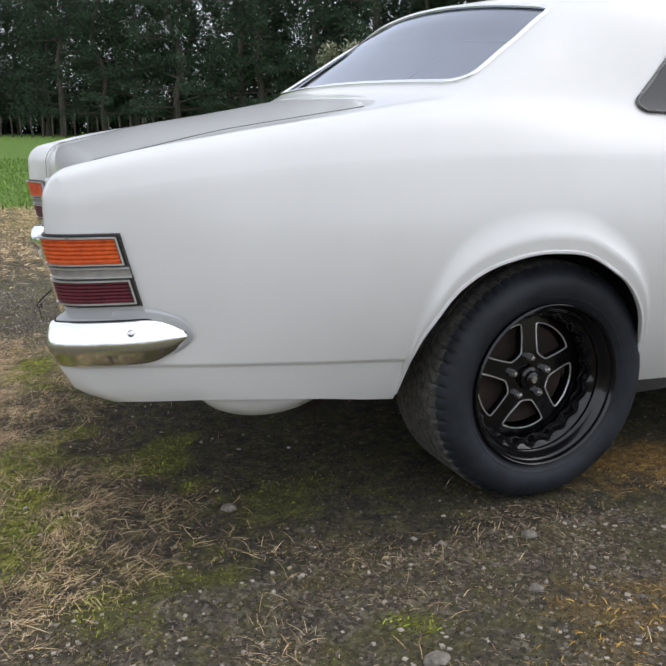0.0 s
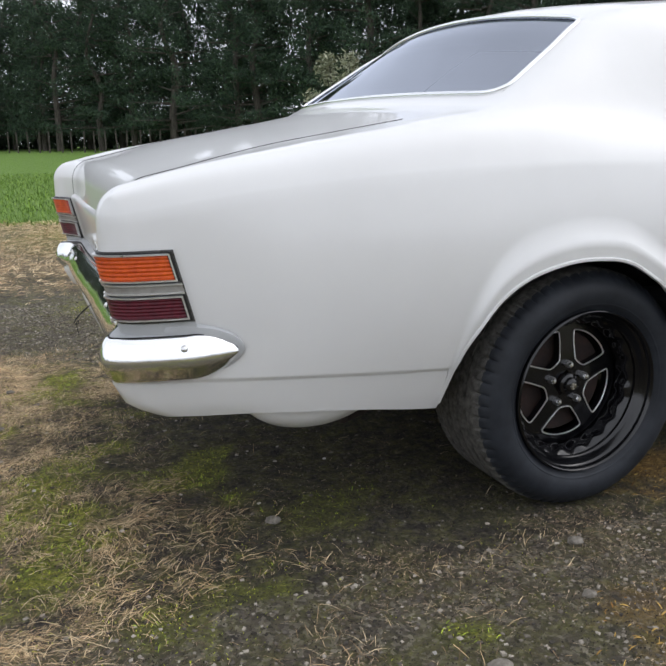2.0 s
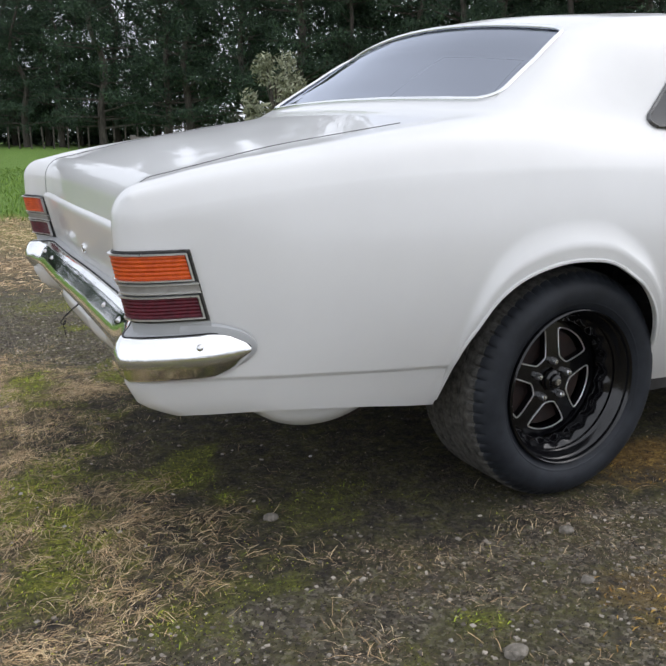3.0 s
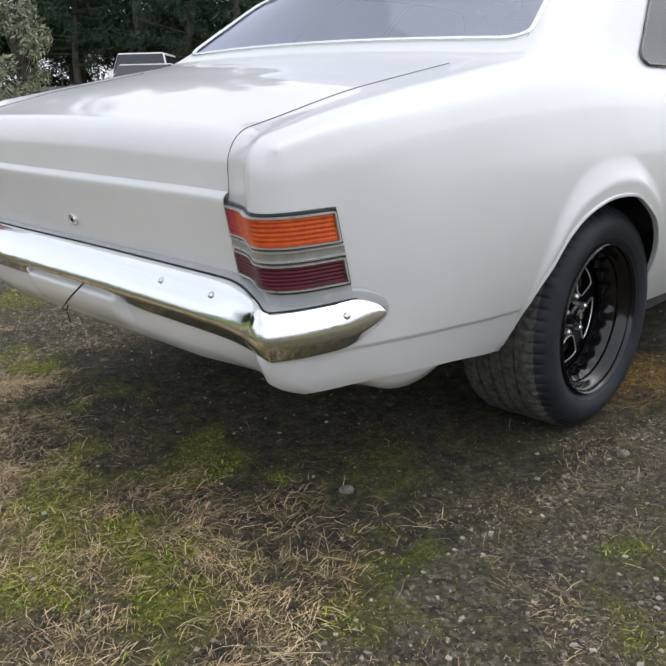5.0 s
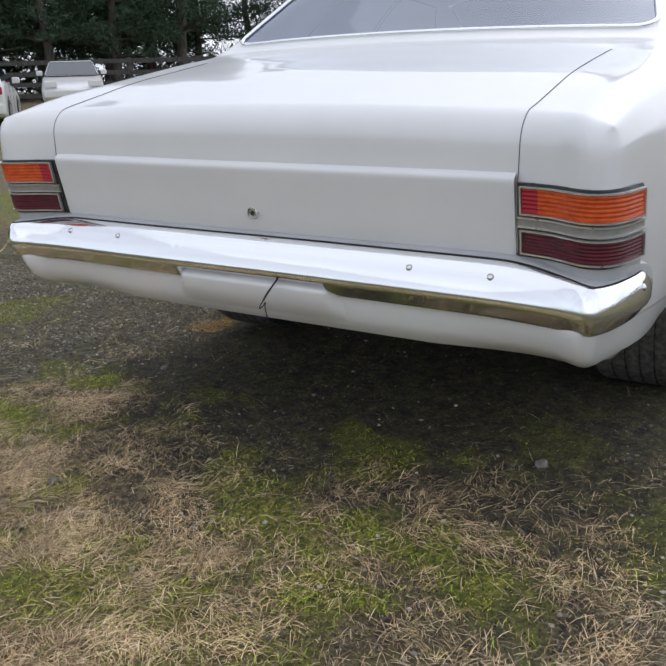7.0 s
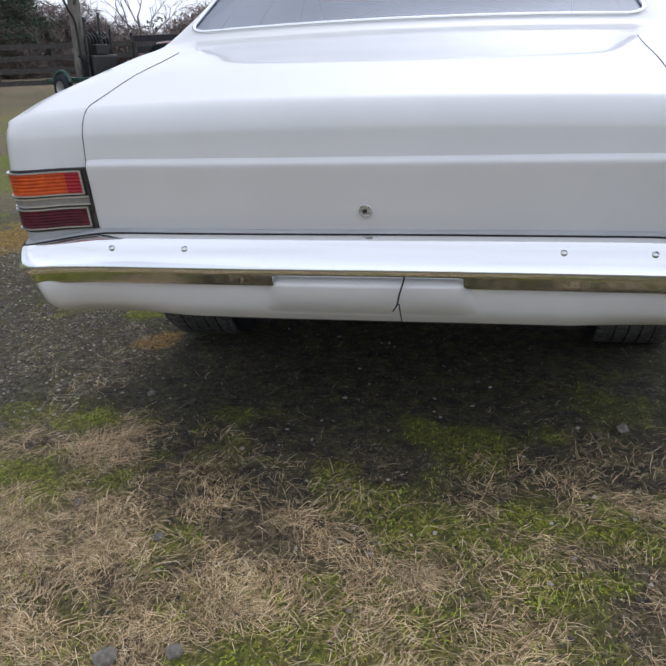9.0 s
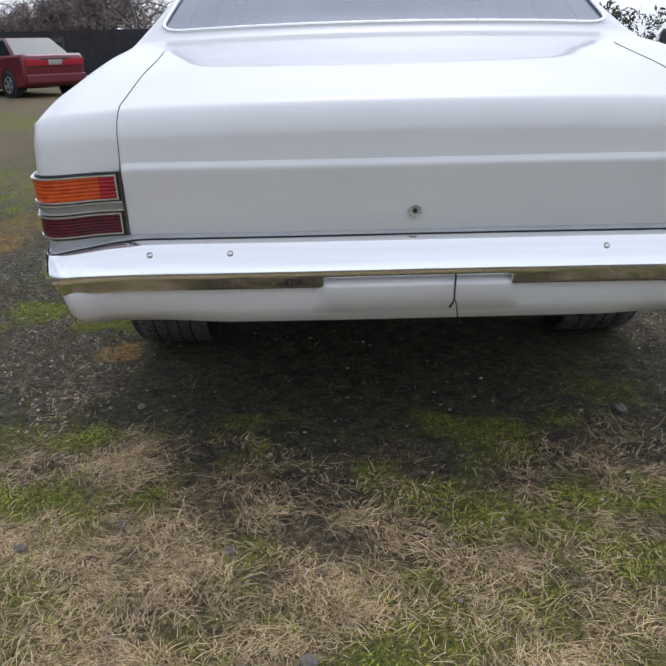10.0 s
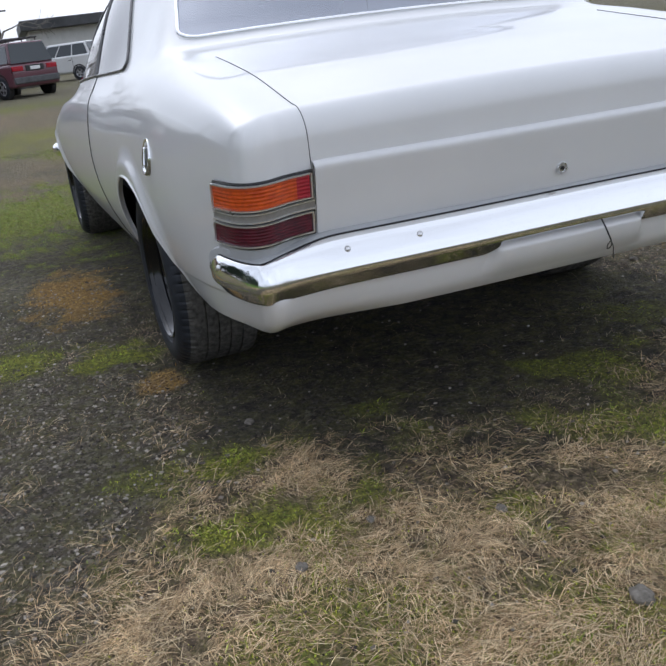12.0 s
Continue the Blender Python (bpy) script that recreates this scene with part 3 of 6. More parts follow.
def side_filler(sgn):
    """Grey pad between the wing and the end of the bumper."""
    bm = bmesh.new()
    rows = []
    for k in range(25):
        x = -0.02 + 0.207 * math.sin(k / 24 * math.pi / 2)
        h = math.sqrt(max(0.0, 1 - (max(0, x - 0.03) / 0.158) ** 2.2))
        zs = [0.533 + h * d for d in (0.064, 0.058, 0.045, 0.0, -0.045, -0.060)]
        outs = (-0.004, 0.005, 0.007, 0.007, 0.005, -0.004)
        rows.append([(x, sgn * (side_y(x + 0.035, z) + o * min(1, h + 0.25) - 0.02 * max(0, 1 - (x + 0.02) / 0.05)), z) for z, o in zip(zs, outs)])
    add_grid(bm, rows)
    return bm


for sgn in (1, -1):
    part("bumper_pad", side_filler(sgn), GREY, coupe, smooth=50)


def apron():
    """The white pressing below the bumper: a full middle with swept ends and a rolled lower edge."""
    bm = bmesh.new()
    rows = []
    for k in range(25):
        z = 0.515 - 0.113 * k / 24
        v = min(1.0, max(0, (0.497 - z) / 0.10))
        wide, soft = 0.214 + 0.020 * v, 0.016 + 0.105 * v ** 1.5
        line = []
        for y in np.linspace(-0.42, 0.42, 85):
            t = min(1, max(0, (wide + soft / 2 - abs(float(y))) / soft))
            t = t * t * (3 - 2 * t)
            line.append((tail_x(float(y), max(z, 0.405), 0.2) + 0.005 - 0.036 * (1 - 0.86 * v ** 1.4) * t, float(y), z))
        rows.append(line)
    add_grid(bm, rows)
    return bm


part("apron", apron(), PAINT, coupe, smooth=60)
part("loose_wire", tube(spline([(-0.028, -0.086, 0.508), (-0.048, -0.082, 0.492), (-0.068, -0.077, 0.474), (-0.079, -0.075, 0.462), (-0.086, -0.070, 0.450), (-0.080, -0.064, 0.442), (-0.073, -0.069, 0.447), (-0.075, -0.077, 0.457), (-0.081, -0.080, 0.446), (-0.079, -0.082, 0.430), (-0.077, -0.084, 0.414)], 5), [0.0022] * 16 + [0.0013] * 35, 6), GAP, coupe, "short black wire hanging below the bumper")
for sgn in (1, -1):
    bm = bmesh.new()
    add_grid(bm, [[(x - 0.006 * k, sgn * (0.226 + 0.022 * k), z) for x, z in ((-0.004, 0.502 - 0.004 * k), (-0.014, 0.496 - 0.006 * k), (-0.013, 0.490 - 0.006 * k), (-0.002, 0.486))] for k in (0.0, 0.4, 0.8, 1.0)], True)
    part("bumper_bracket", bm, PAINT, coupe, "white bracket end behind the bumper", smooth=40)


# wheels
def wheel_parts():
    hub = thing("wheel", "black five-spoke wheel with wide tyre", "")
    prof = [(0.213, -0.10), (0.228, -0.113), (0.246, -0.1205), (0.264, -0.1215), (0.280, -0.117), (0.293, -0.108), (0.303, -0.096), (0.3095, -0.084), (0.3125, -0.073)]
    for k in range(5):
        a = -0.066 + k * 0.040
        prof += [(0.3145, a), (0.3152, a + 0.010), (0.3154, a + 0.020), (0.3145, a + 0.0335), (0.3075, a + 0.0345), (0.3075, a + 0.0385)]
    prof = prof[:-2] + [(0.3125, 0.134), (0.306, 0.145), (0.292, 0.152), (0.262, 0.154), (0.235, 0.146), (0.213, 0.11)]
    bm = bmesh.new()
    n = 320
    rows = []
    for r, h in prof:
        ring = []
        shoulder = 0.3 < r < 0.3149 and (-0.10 < h < -0.045 or h > 0.122)
        for k in range(n):
            rr = r
            if shoulder and k % 5 == 0:
                rr -= 0.0055
            elif not shoulder and r > 0.315 and (k + int(h * 400)) % 5 == 2:
                rr -= 0.0028
            ring.append((rr * math.cos(k * math.tau / n), h, rr * math.sin(k * math.tau / n)))
        rows.append(ring)
    add_grid(bm, rows, True)
    tyre = part("tyre", bm, [RUBBER, TREAD], hub, "worn black rubber tyre", smooth=35)
    for f in tyre.data.polygons:
        c = sum((tyre.data.vertices[v].co for v in f.vertices), Vector()) / len(f.vertices)
        f.material_index = 1 if math.hypot(c.x, c.z) > 0.3 and -0.088 < c.y < 0.146 else 0
    part("sidewall_ring", lathe([(0.2265, -0.1115), (0.2290, -0.1155), (0.2320, -0.1155)], 96), RUBBER, tyre, smooth=60)
    rim = part("rim", lathe([(0.213, -0.100), (0.212, -0.110), (0.207, -0.113), (0.203, -0.108), (0.202, -0.100), (0.196, -0.094), (0.193, -0.080), (0.186, -0.072), (0.184, -0.03), (0.176, -0.022), (0.174, 0.10), (0.212, 0.11)], 96), RIM, hub, "gloss black deep-dish rim", smooth=35)
    part("rim_edge", lathe([(0.2065, -0.1125), (0.2085, -0.1145), (0.2105, -0.1125)], 96), RIM, rim, smooth=60)
    # scalloped ring inside the dish
    bm = bmesh.new()
    rows = []
    for h, amp, r in ((-0.066, 0.0, 0.184), (-0.058, 0.002, 0.176), (-0.050, 0.0035, 0.171), (-0.02, 0.0035, 0.167)):
        rows.append([((r + amp * math.cos(20 * a)) * math.cos(a), h, (r + amp * math.cos(20 * a)) * math.sin(a)) for a in np.linspace(0, math.tau, 161)[:-1]])
    add_grid(bm, rows, True)
    part("scalloped_ring", bm, RIM, rim, smooth=50)
    # spoke face with five openings
    face_y = -0.020
    spokes = bmesh.new()
    outlines = []
    for s in range(5):
        mid = math.radians(90 + 36 + 72 * s)
        hole = []
        corners = [(0.0, 0.062), (0.015, 0.064), (0.024, 0.072), (0.045, 0.098), (0.057, 0.116), (0.059, 0.122), (0.053, 0.128), (0.029, 0.137), (0.0, 0.140), (-0.029, 0.137), (-0.053, 0.128), (-0.059, 0.122), (-0.057, 0.116), (-0.045, 0.098), (-0.024, 0.072), (-0.015, 0.064)]
        loop = spline([(1.04 * a, 1.04 * b, 0) for a, b in corners + corners[:1]], 3)[:-1]
        outer = []
        for p in loop:
            hole.append((p.x, p.y))
            # outer rim of the wedge
            q = Vector((p.x, p.y - 0.095)).normalized()
            t = 0.0
            while True:
                t += 0.004
                x, y = q.x * t, 0.095 + q.y * t
                rad, th = math.hypot(x, y), abs(math.atan2(x, y))
                if rad > 0.170 or th > math.radians(36) or rad < 0.030:
                    break
            th = min(th, math.radians(36))
            a = math.copysign(th, x)
            rad = min(max(rad, 0.030), 0.170)
            outer.append((rad * math.sin(a), rad * math.cos(a)))

        def put(p, y):
            c, sn = math.cos(mid - math.pi / 2), math.sin(mid - math.pi / 2)
            return (p[0] * c - p[1] * sn, y, p[0] * sn + p[1] * c)
        dip = lambda p: face_y + 0.014 * max(0, (math.hypot(*p) - 0.07) / 0.1)
        add_grid(spokes, [[put(p, dip(p)) for p in outer], [put(p, dip(p)) for p in hole], [put(p, dip(p) + 0.022) for p in hole]], True)
        outlines.append([put(p, dip(p) - 0.0015) for p in hole])
    bmesh.ops.remove_doubles(spokes, verts=spokes.verts, dist=0.0015)
    face = part("spokes", spokes, RIM, rim, "black five-spoke face", smooth=30)
    for o in outlines:
        part("machined_edge", tube(o, 0.0020, 6, True), MACHINED, rim, "bright machined edge", smooth=60)
    part("hub_cap", lathe([(0.0, -0.052), (0.014, -0.051), (0.019, -0.047), (0.021, -0.038), (0.028, -0.034), (0.029, -0.026)], 32), RIM, rim, smooth=35)
    part("cap_badge", lathe([(0.0, -0.0535), (0.009, -0.053), (0.010, -0.050)], 20), STEEL, rim, smooth=35)
    for s in range(5):
        a = math.radians(90 + 72 * s)
        nut = part("wheel_nut", lathe([(0.0, -0.020), (0.006, -0.019), (0.0095, -0.014), (0.010, 0.004)], 6), STEEL, rim)
        nut.location = (0.054 * math.cos(a), face_y - 0.002, 0.054 * math.sin(a))
    part("brake_drum", lathe([(0.0, 0.012), (0.135, 0.012), (0.140, 0.02), (0.140, 0.08)], 40), RUST, hub, "rusty brake drum", smooth=35)
    return hub


wheel = wheel_parts()
wheel.parent = coupe
wheel.matrix_basis = pose(1.083, -0.760, 0.316)
for x, y, z, turn, spin in ((1.085, 0.760, 0.308, 180, 20), (3.88, -0.77, 0.326, 0, 40), (3.88, 0.79, 0.306, 180, 10)):
    copy_thing(wheel, pose(x, y, z, 0, 0, turn) @ pose(0, 0, 0, 0, spin, 0)).parent = coupe

# underside, arch liners, tank and pipes
# unseen floor and tank boxes, set low to block light below the coupe
bm = bmesh.new()
add_box(bm, (0.10, -0.56, 0.405), (0.32, 0.56, 0.515))
add_box(bm, (0.32, -0.56, 0.34), (4.3, 0.56, 0.52))
add_box(bm, (0.04, -0.80, 0.50), (0.62, 0.80, 0.53))
add_box(bm, (1.42, -0.80, 0.235), (3.45, 0.80, 0.50))
add_box(bm, (0.32, -0.50, 0.285), (0.66, 0.50, 0.5))
add_box(bm, (1.3, -0.2, 0.22), (3.4, 0.2, 0.4))
part("floor_pan", bm, UNDER, coupe)
for x, side in ((0.995, 1), (0.995, -1), (3.88, 1), (3.88, -1)):
    bm = bmesh.new()
    add_grid(bm, [[(x + 0.37 * math.cos(a), side * y, 0.345 + 0.33 * math.sin(a)) for a in np.linspace(0, math.pi, 21)] for y in (0.765, 0.55, 0.5)])
    part("arch_liner", bm, UNDER, coupe, smooth=60)
bm = bmesh.new()
rows = []
for x in np.linspace(0.22, 0.53, 19):
    t = (float(x) - 0.375) / 0.155
    d = 0.058 * max(0, 1 - t * t) ** 0.7
    rows.append([(float(x), -0.80, 0.372), (float(x), -0.795, 0.366 - d * 0.5), (float(x), -0.77, 0.360 - d), (float(x), -0.70, 0.350 - d), (float(x), -0.55, 0.36)])
add_grid(bm, rows)
part("spare_well", bm, PAINT, coupe, "white rounded pan below the wing", smooth=60)
bm = bmesh.new()
add_tube(bm, spline([(2.2, -0.30, 0.27), (1.5, -0.34, 0.28), (1.05, -0.40, 0.42), (0.75, -0.50, 0.31), (0.62, -0.58, 0.285), (0.50, -0.63, 0.27)], 6), 0.028, 12)
part("exhaust_pipe", bm, RUST, coupe, "dull exhaust tail pipe", smooth=60)
part("rear_axle", tube([(1.06, -0.6, 0.318), (1.06, 0.6, 0.318)], 0.045, 12), UNDER, coupe)

# left flank: fuel cap, handle
cap = part("fuel_cap", lathe([(0.0, 0.006), (0.018, 0.008), (0.036, 0.005), (0.044, 0.010), (0.050, 0.010), (0.053, 0.004), (0.054, -0.004)], 32), CHROME, coupe, "round chrome fuel cap", smooth=40)
cap.matrix_world = pose(0.66, 0.893, 0.757, 12, 0, 0)
part("cap_face", lathe([(0.0, 0.0095), (0.022, 0.0095), (0.034, 0.007), (0.036, 0.003)], 28), BLACKP, cap, "dark centre plate", smooth=40)
part("cap_grip", box((-0.006, 0.004, -0.026), (0.006, 0.016, 0.026)), CHROME, cap, bevel=0.003)
for sgn in (1, -1):
    h = part("door_handle", box((-0.075, -0.006, -0.010), (0.075, 0.012, 0.010)), CHROME, coupe, "chrome door handle", bevel=0.006)
    h.matrix_world = pose(2.02, sgn * 0.892, 0.865, -14 * sgn, 0, 0)
    part("door_gap", tube(on_body([(1.90, float(r)) for r in np.linspace(3, ROW4 + 1, 24)], 0.0, sgn), 0.003, 6), GAP, coupe)
    front_lamp = part("front_bumper_end", lathe([(0.0, 0.0), (0.03, 0.02), (0.05, 0.08), (0.045, 0.2)], 16), CHROME, coupe, smooth=60)
    front_lamp.matrix_world = pose(4.35, sgn * 0.87, 0.5, 0, 0, -90 + 10 * sgn)

# cabin
bm = bmesh.new()
add_box(bm, (0.95, -0.62, 0.93), (1.35, 0.62, 0.955))
part("parcel_shelf", bm, CLOTH, coupe, bevel=0.01)
part("rear_seat", box((1.36, -0.60, 0.5), (1.50, 0.60, 0.99), pose(0, 0, 0, 0, 0, 0)), CLOTH, coupe, bevel=0.04)
for y in (-0.34, 0.34):
    part("front_seat", box((2.15, y - 0.24, 0.45), (2.28, y + 0.24, 1.08)), CLOTH, coupe, bevel=0.05)
part("dashboard", box((3.0, -0.65, 0.7), (3.3, 0.65, 0.93)), CLOTH, coupe, bevel=0.03)

# the tail stands a little askew on its left
for ob in coupe.children_recursive:
    if ob.type == "MESH" and ob.matrix_basis == Matrix() and ob.parent.matrix_basis == Matrix():
        for v in ob.data.vertices:
            if v.co.y > 0 and v.co.x < 0.8:
                v.co.x += 0.060 * v.co.y ** 2 * (1 - max(0, v.co.x) / 0.8)
    elif ob.name.startswith("bumper_bolt") and ob.location.y > 0:
        ob.location.x += 0.060 * ob.location.y ** 2

# the body leans a little to its right on its springs
coupe.matrix_basis = pose(0, 0, 0, 0.75, 0, 0.8)

# ---- the ground: one sheet, with the cover that lies on it ----
def rise(x, y):
    r = math.hypot(x, y)
    return 0.95 * (1 - math.exp(-(max(0.0, r - 14.0) / 28.0) ** 1.3)) + 0.24 * math.exp(-((x - 13.0) ** 2 + (y - 18.5) ** 2) / 64.0)


STRAW_EDGE = curve_fn([(-1.3, -0.3), (-0.95, 0.05), (-0.8, 0.22), (-0.55, 0.22), (-0.36, -0.02), (0.03, -0.15), (0.35, -0.10), (0.63, 0.08), (0.9, 0.13), (1.2, -0.06), (1.5, -0.27), (2.0, -0.7)])
# x, y, radius along x, radius along y, strength
GREENS = [(-0.16, -0.44, 0.10, 0.16, 1), (-0.36, -0.41, 0.10, 0.12, 1), (-0.20, -0.71, 0.13, 0.13, 1), (0.48, -0.64, 0.16, 0.14, 0.35), (0.24, 0.84, 0.10, 0.18, 1), (-0.10, 0.88, 0.14, 0.22, 1),
          (-0.20, 0.87, 0.10, 0.20, 0.8), (-0.33, 0.38, 0.06, 0.07, 0.8), (-0.23, -0.22, 0.08, 0.12, 1), (-0.60, 0.10, 0.14, 0.25, 0.9), (-0.32, -0.4, 0.08, 0.10, 1), (0.24, 0.95, 0.07, 0.10, 1),
          (1.33, 1.10, 0.14, 0.14, 1), (1.49, 1.44, 0.2, 0.16, 1), (5.2, 1.5, 1.3, 1.6, 1), (5.6, 3.9, 0.8, 1.0, 0.7), (6.8, 5.2, 0.8, 1.2, 0.8), (-0.9, 0.5, 0.3, 0.3, 0.6), (-0.55, 0.75, 0.12, 0.12, 0.6),
          (0.0, -0.95, 0.10, 0.08, 0.5), (0.55, -1.25, 0.06, 0.06, 0.8), (0.62, 1.9, 0.3, 0.25, 0.6), (2.5, 3.0, 0.6, 0.5, 0.5), (-0.75, -0.5, 0.3, 0.25, 0.6), (0.3, 2.6, 0.25, 0.3, 0.5)]
ORANGES = [(2.35, 1.15, 0.5, 0.22, 1), (0.95, 0.95, 0.12, 0.08, 1), (2.83, 2.6, 0.5, 0.6, 1), (1.55, -0.75, 0.25, 0.18, 0.8), (1.0, -1.4, 0.25, 0.18, 0.45), (3.6, 2.2, 0.5, 0.4, 0.5)]


def fbm(x, y, scale, seed=0.0):
    return noise.fractal((x * scale, y * scale, seed), 1.0, 2.0, 4)


def blob(x, y, spots, wob):
    best = 0.0
    for cx, cy, rx, ry, k in spots:
        if abs(x - cx) < 2 * rx and abs(y - cy) < 2 * ry:
            d = math.hypot((x - cx) / rx, (y - cy) / ry) + wob
            best = max(best, k * min(1.0, max(0.0, (1.25 - d) / 0.75)))
    return best


def cover(x, y):
    """Shares of straw, green, gravel and orange moss at a place."""
    n1, n2, n3 = fbm(x, y, 1.7), fbm(x, y, 6.0, 3.0), fbm(x, y, 0.35, 7.0)
    straw = min(1.0, max(0.0, (STRAW_EDGE(y) - x + 0.16 + 0.22 * n2 + 0.12 * n1) / 0.48))
    straw *= min(1.0, max(0.0, (1.9 - y + 0.5 * n1) / 0.6)) * min(1.0, max(0.0, (y + 1.25 + 0.3 * n1) / 0.35))
    if x < -1.8:
        straw *= min(1.0, max(0.45 + 0.5 * n3, 1 - (-1.8 - x) / 2))
    if y > 2.8:
        straw = max(straw, min(0.95, (y - 2.8) / 1.2) * (0.75 + 0.5 * n1))
    if y < -0.95:
        straw = max(straw, 0.35 * max(0, n1 + 0.2))
    green = blob(x, y, GREENS, 0.95 * n2 + 0.45 * n1 + 0.5 * fbm(x, y, 17.0, 51.0))
    near = math.hypot(x, y - 1)
    if near < 3.5 and x < 0.35 and y < 1.3:
        green = max(green, 0.7 * min(1.0, max(0.0, (fbm(x, y, 3.2, 31.0) + 0.35 * n2 - 0.12) / 0.35)))
    if y < -0.2:
        straw *= max(0.28, 1 + (y + 0.2) / 0.65)
    if near > 3.0:
        band = 0.5 + 0.5 * math.sin(x * 0.55 + 2.2 * n3 + 0.7)
        green = max(green, min(1, (near - 3.5) / 2) * max(0.0, band * 1.1 - 0.35 + 0.5 * n1) * (0.8 if near < 24 else 0.2))
        straw = max(straw, min(1, (near - 3.5) / 2) * (0.55 + 0.4 * n1) * (1 if near < 22 else 0.3))
    lawn = min(1.0, max(0.0, (y - 8.4 - (0.25 * x if x < 0.8 else 0.2 + 1.0 * (x - 0.8)) + 0.5 * n1 + 0.3 * n2) / 0.5))
    if x > 14:
        lawn *= max(0, 1 - (x - 14) / 4)
    if lawn > 0:
        green, straw = max(green, 2.0 * lawn), straw * (1 - lawn)
    gravel = max(0.0, 1 - straw - min(1, green)) * (0.40 + 0.6 * n1 + 0.3 * n2)
    drive = min(1.0, max(0.0, (1.25 - math.hypot((x - 0.45) / 1.25, (y - 1.95) / 1.15) - 0.35 * n1) / 0.4))
    gravel = max(gravel, drive * (0.8 + 0.3 * n2) * (1 - straw) * (1 - min(1, green)))
    if y < -0.95:
        gravel = max(gravel, (0.80 + 0.4 * n2) * (1 - straw) * (1 - min(1, green)))
    # bare soil below the coupe: gravel gives way to soil darkened as its shade
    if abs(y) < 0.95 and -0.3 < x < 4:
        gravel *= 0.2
    if near > 3.0 and lawn < 0.5:
        gravel = max(gravel, min(0.8, (near - 3.0) * 0.5) * (1 - min(1, green)))
    return straw, green, min(1.0, max(0.0, gravel)), blob(x, y, ORANGES, 0.6 * n2)


def axis_steps(lo, hi, fine):
    mid = list(np.arange(lo, hi + fine / 2, fine))
    step, out, k = fine, [], 0
    right, left = [mid[-1]], [mid[0]]
    while right[-1] < 900:
        step *= 1.11
        right.append(right[-1] + step)
        left.append(left[-1] - step)
    return left[:0:-1] + mid + right[1:]


def bumps(x, y):
    r = math.hypot(x, y)
    return (0.010 * fbm(x, y, 3.0, 1.0) + 0.005 * fbm(x, y, 14.0, 2.0)) * max(0.0, 1 - r / 9) - 0.006


def ground_mesh():
    xs, ys = axis_steps(-1.7, 2.9, 0.032), axis_steps(-1.75, 2.6, 0.032)
    verts, cols = [], []
    for x in xs:
        for y in ys:
            verts.append((x, y, rise(x, y) + bumps(x, y)))
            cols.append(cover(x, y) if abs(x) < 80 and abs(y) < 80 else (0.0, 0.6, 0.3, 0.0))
    n = len(ys)
    faces = [(i * n + j, (i + 1) * n + j, (i + 1) * n + j + 1, i * n + j + 1) for i in range(len(xs) - 1) for j in range(n - 1)]
    me = bpy.data.meshes.new("ground")
    me.from_pydata(verts, [], faces)
    at = me.color_attributes.new("cover", "FLOAT_COLOR", "POINT")
    at.data.foreach_set("color", np.array(cols, dtype=np.float32).ravel())
    me.polygons.foreach_set("use_smooth", [True] * len(me.polygons))
    return me


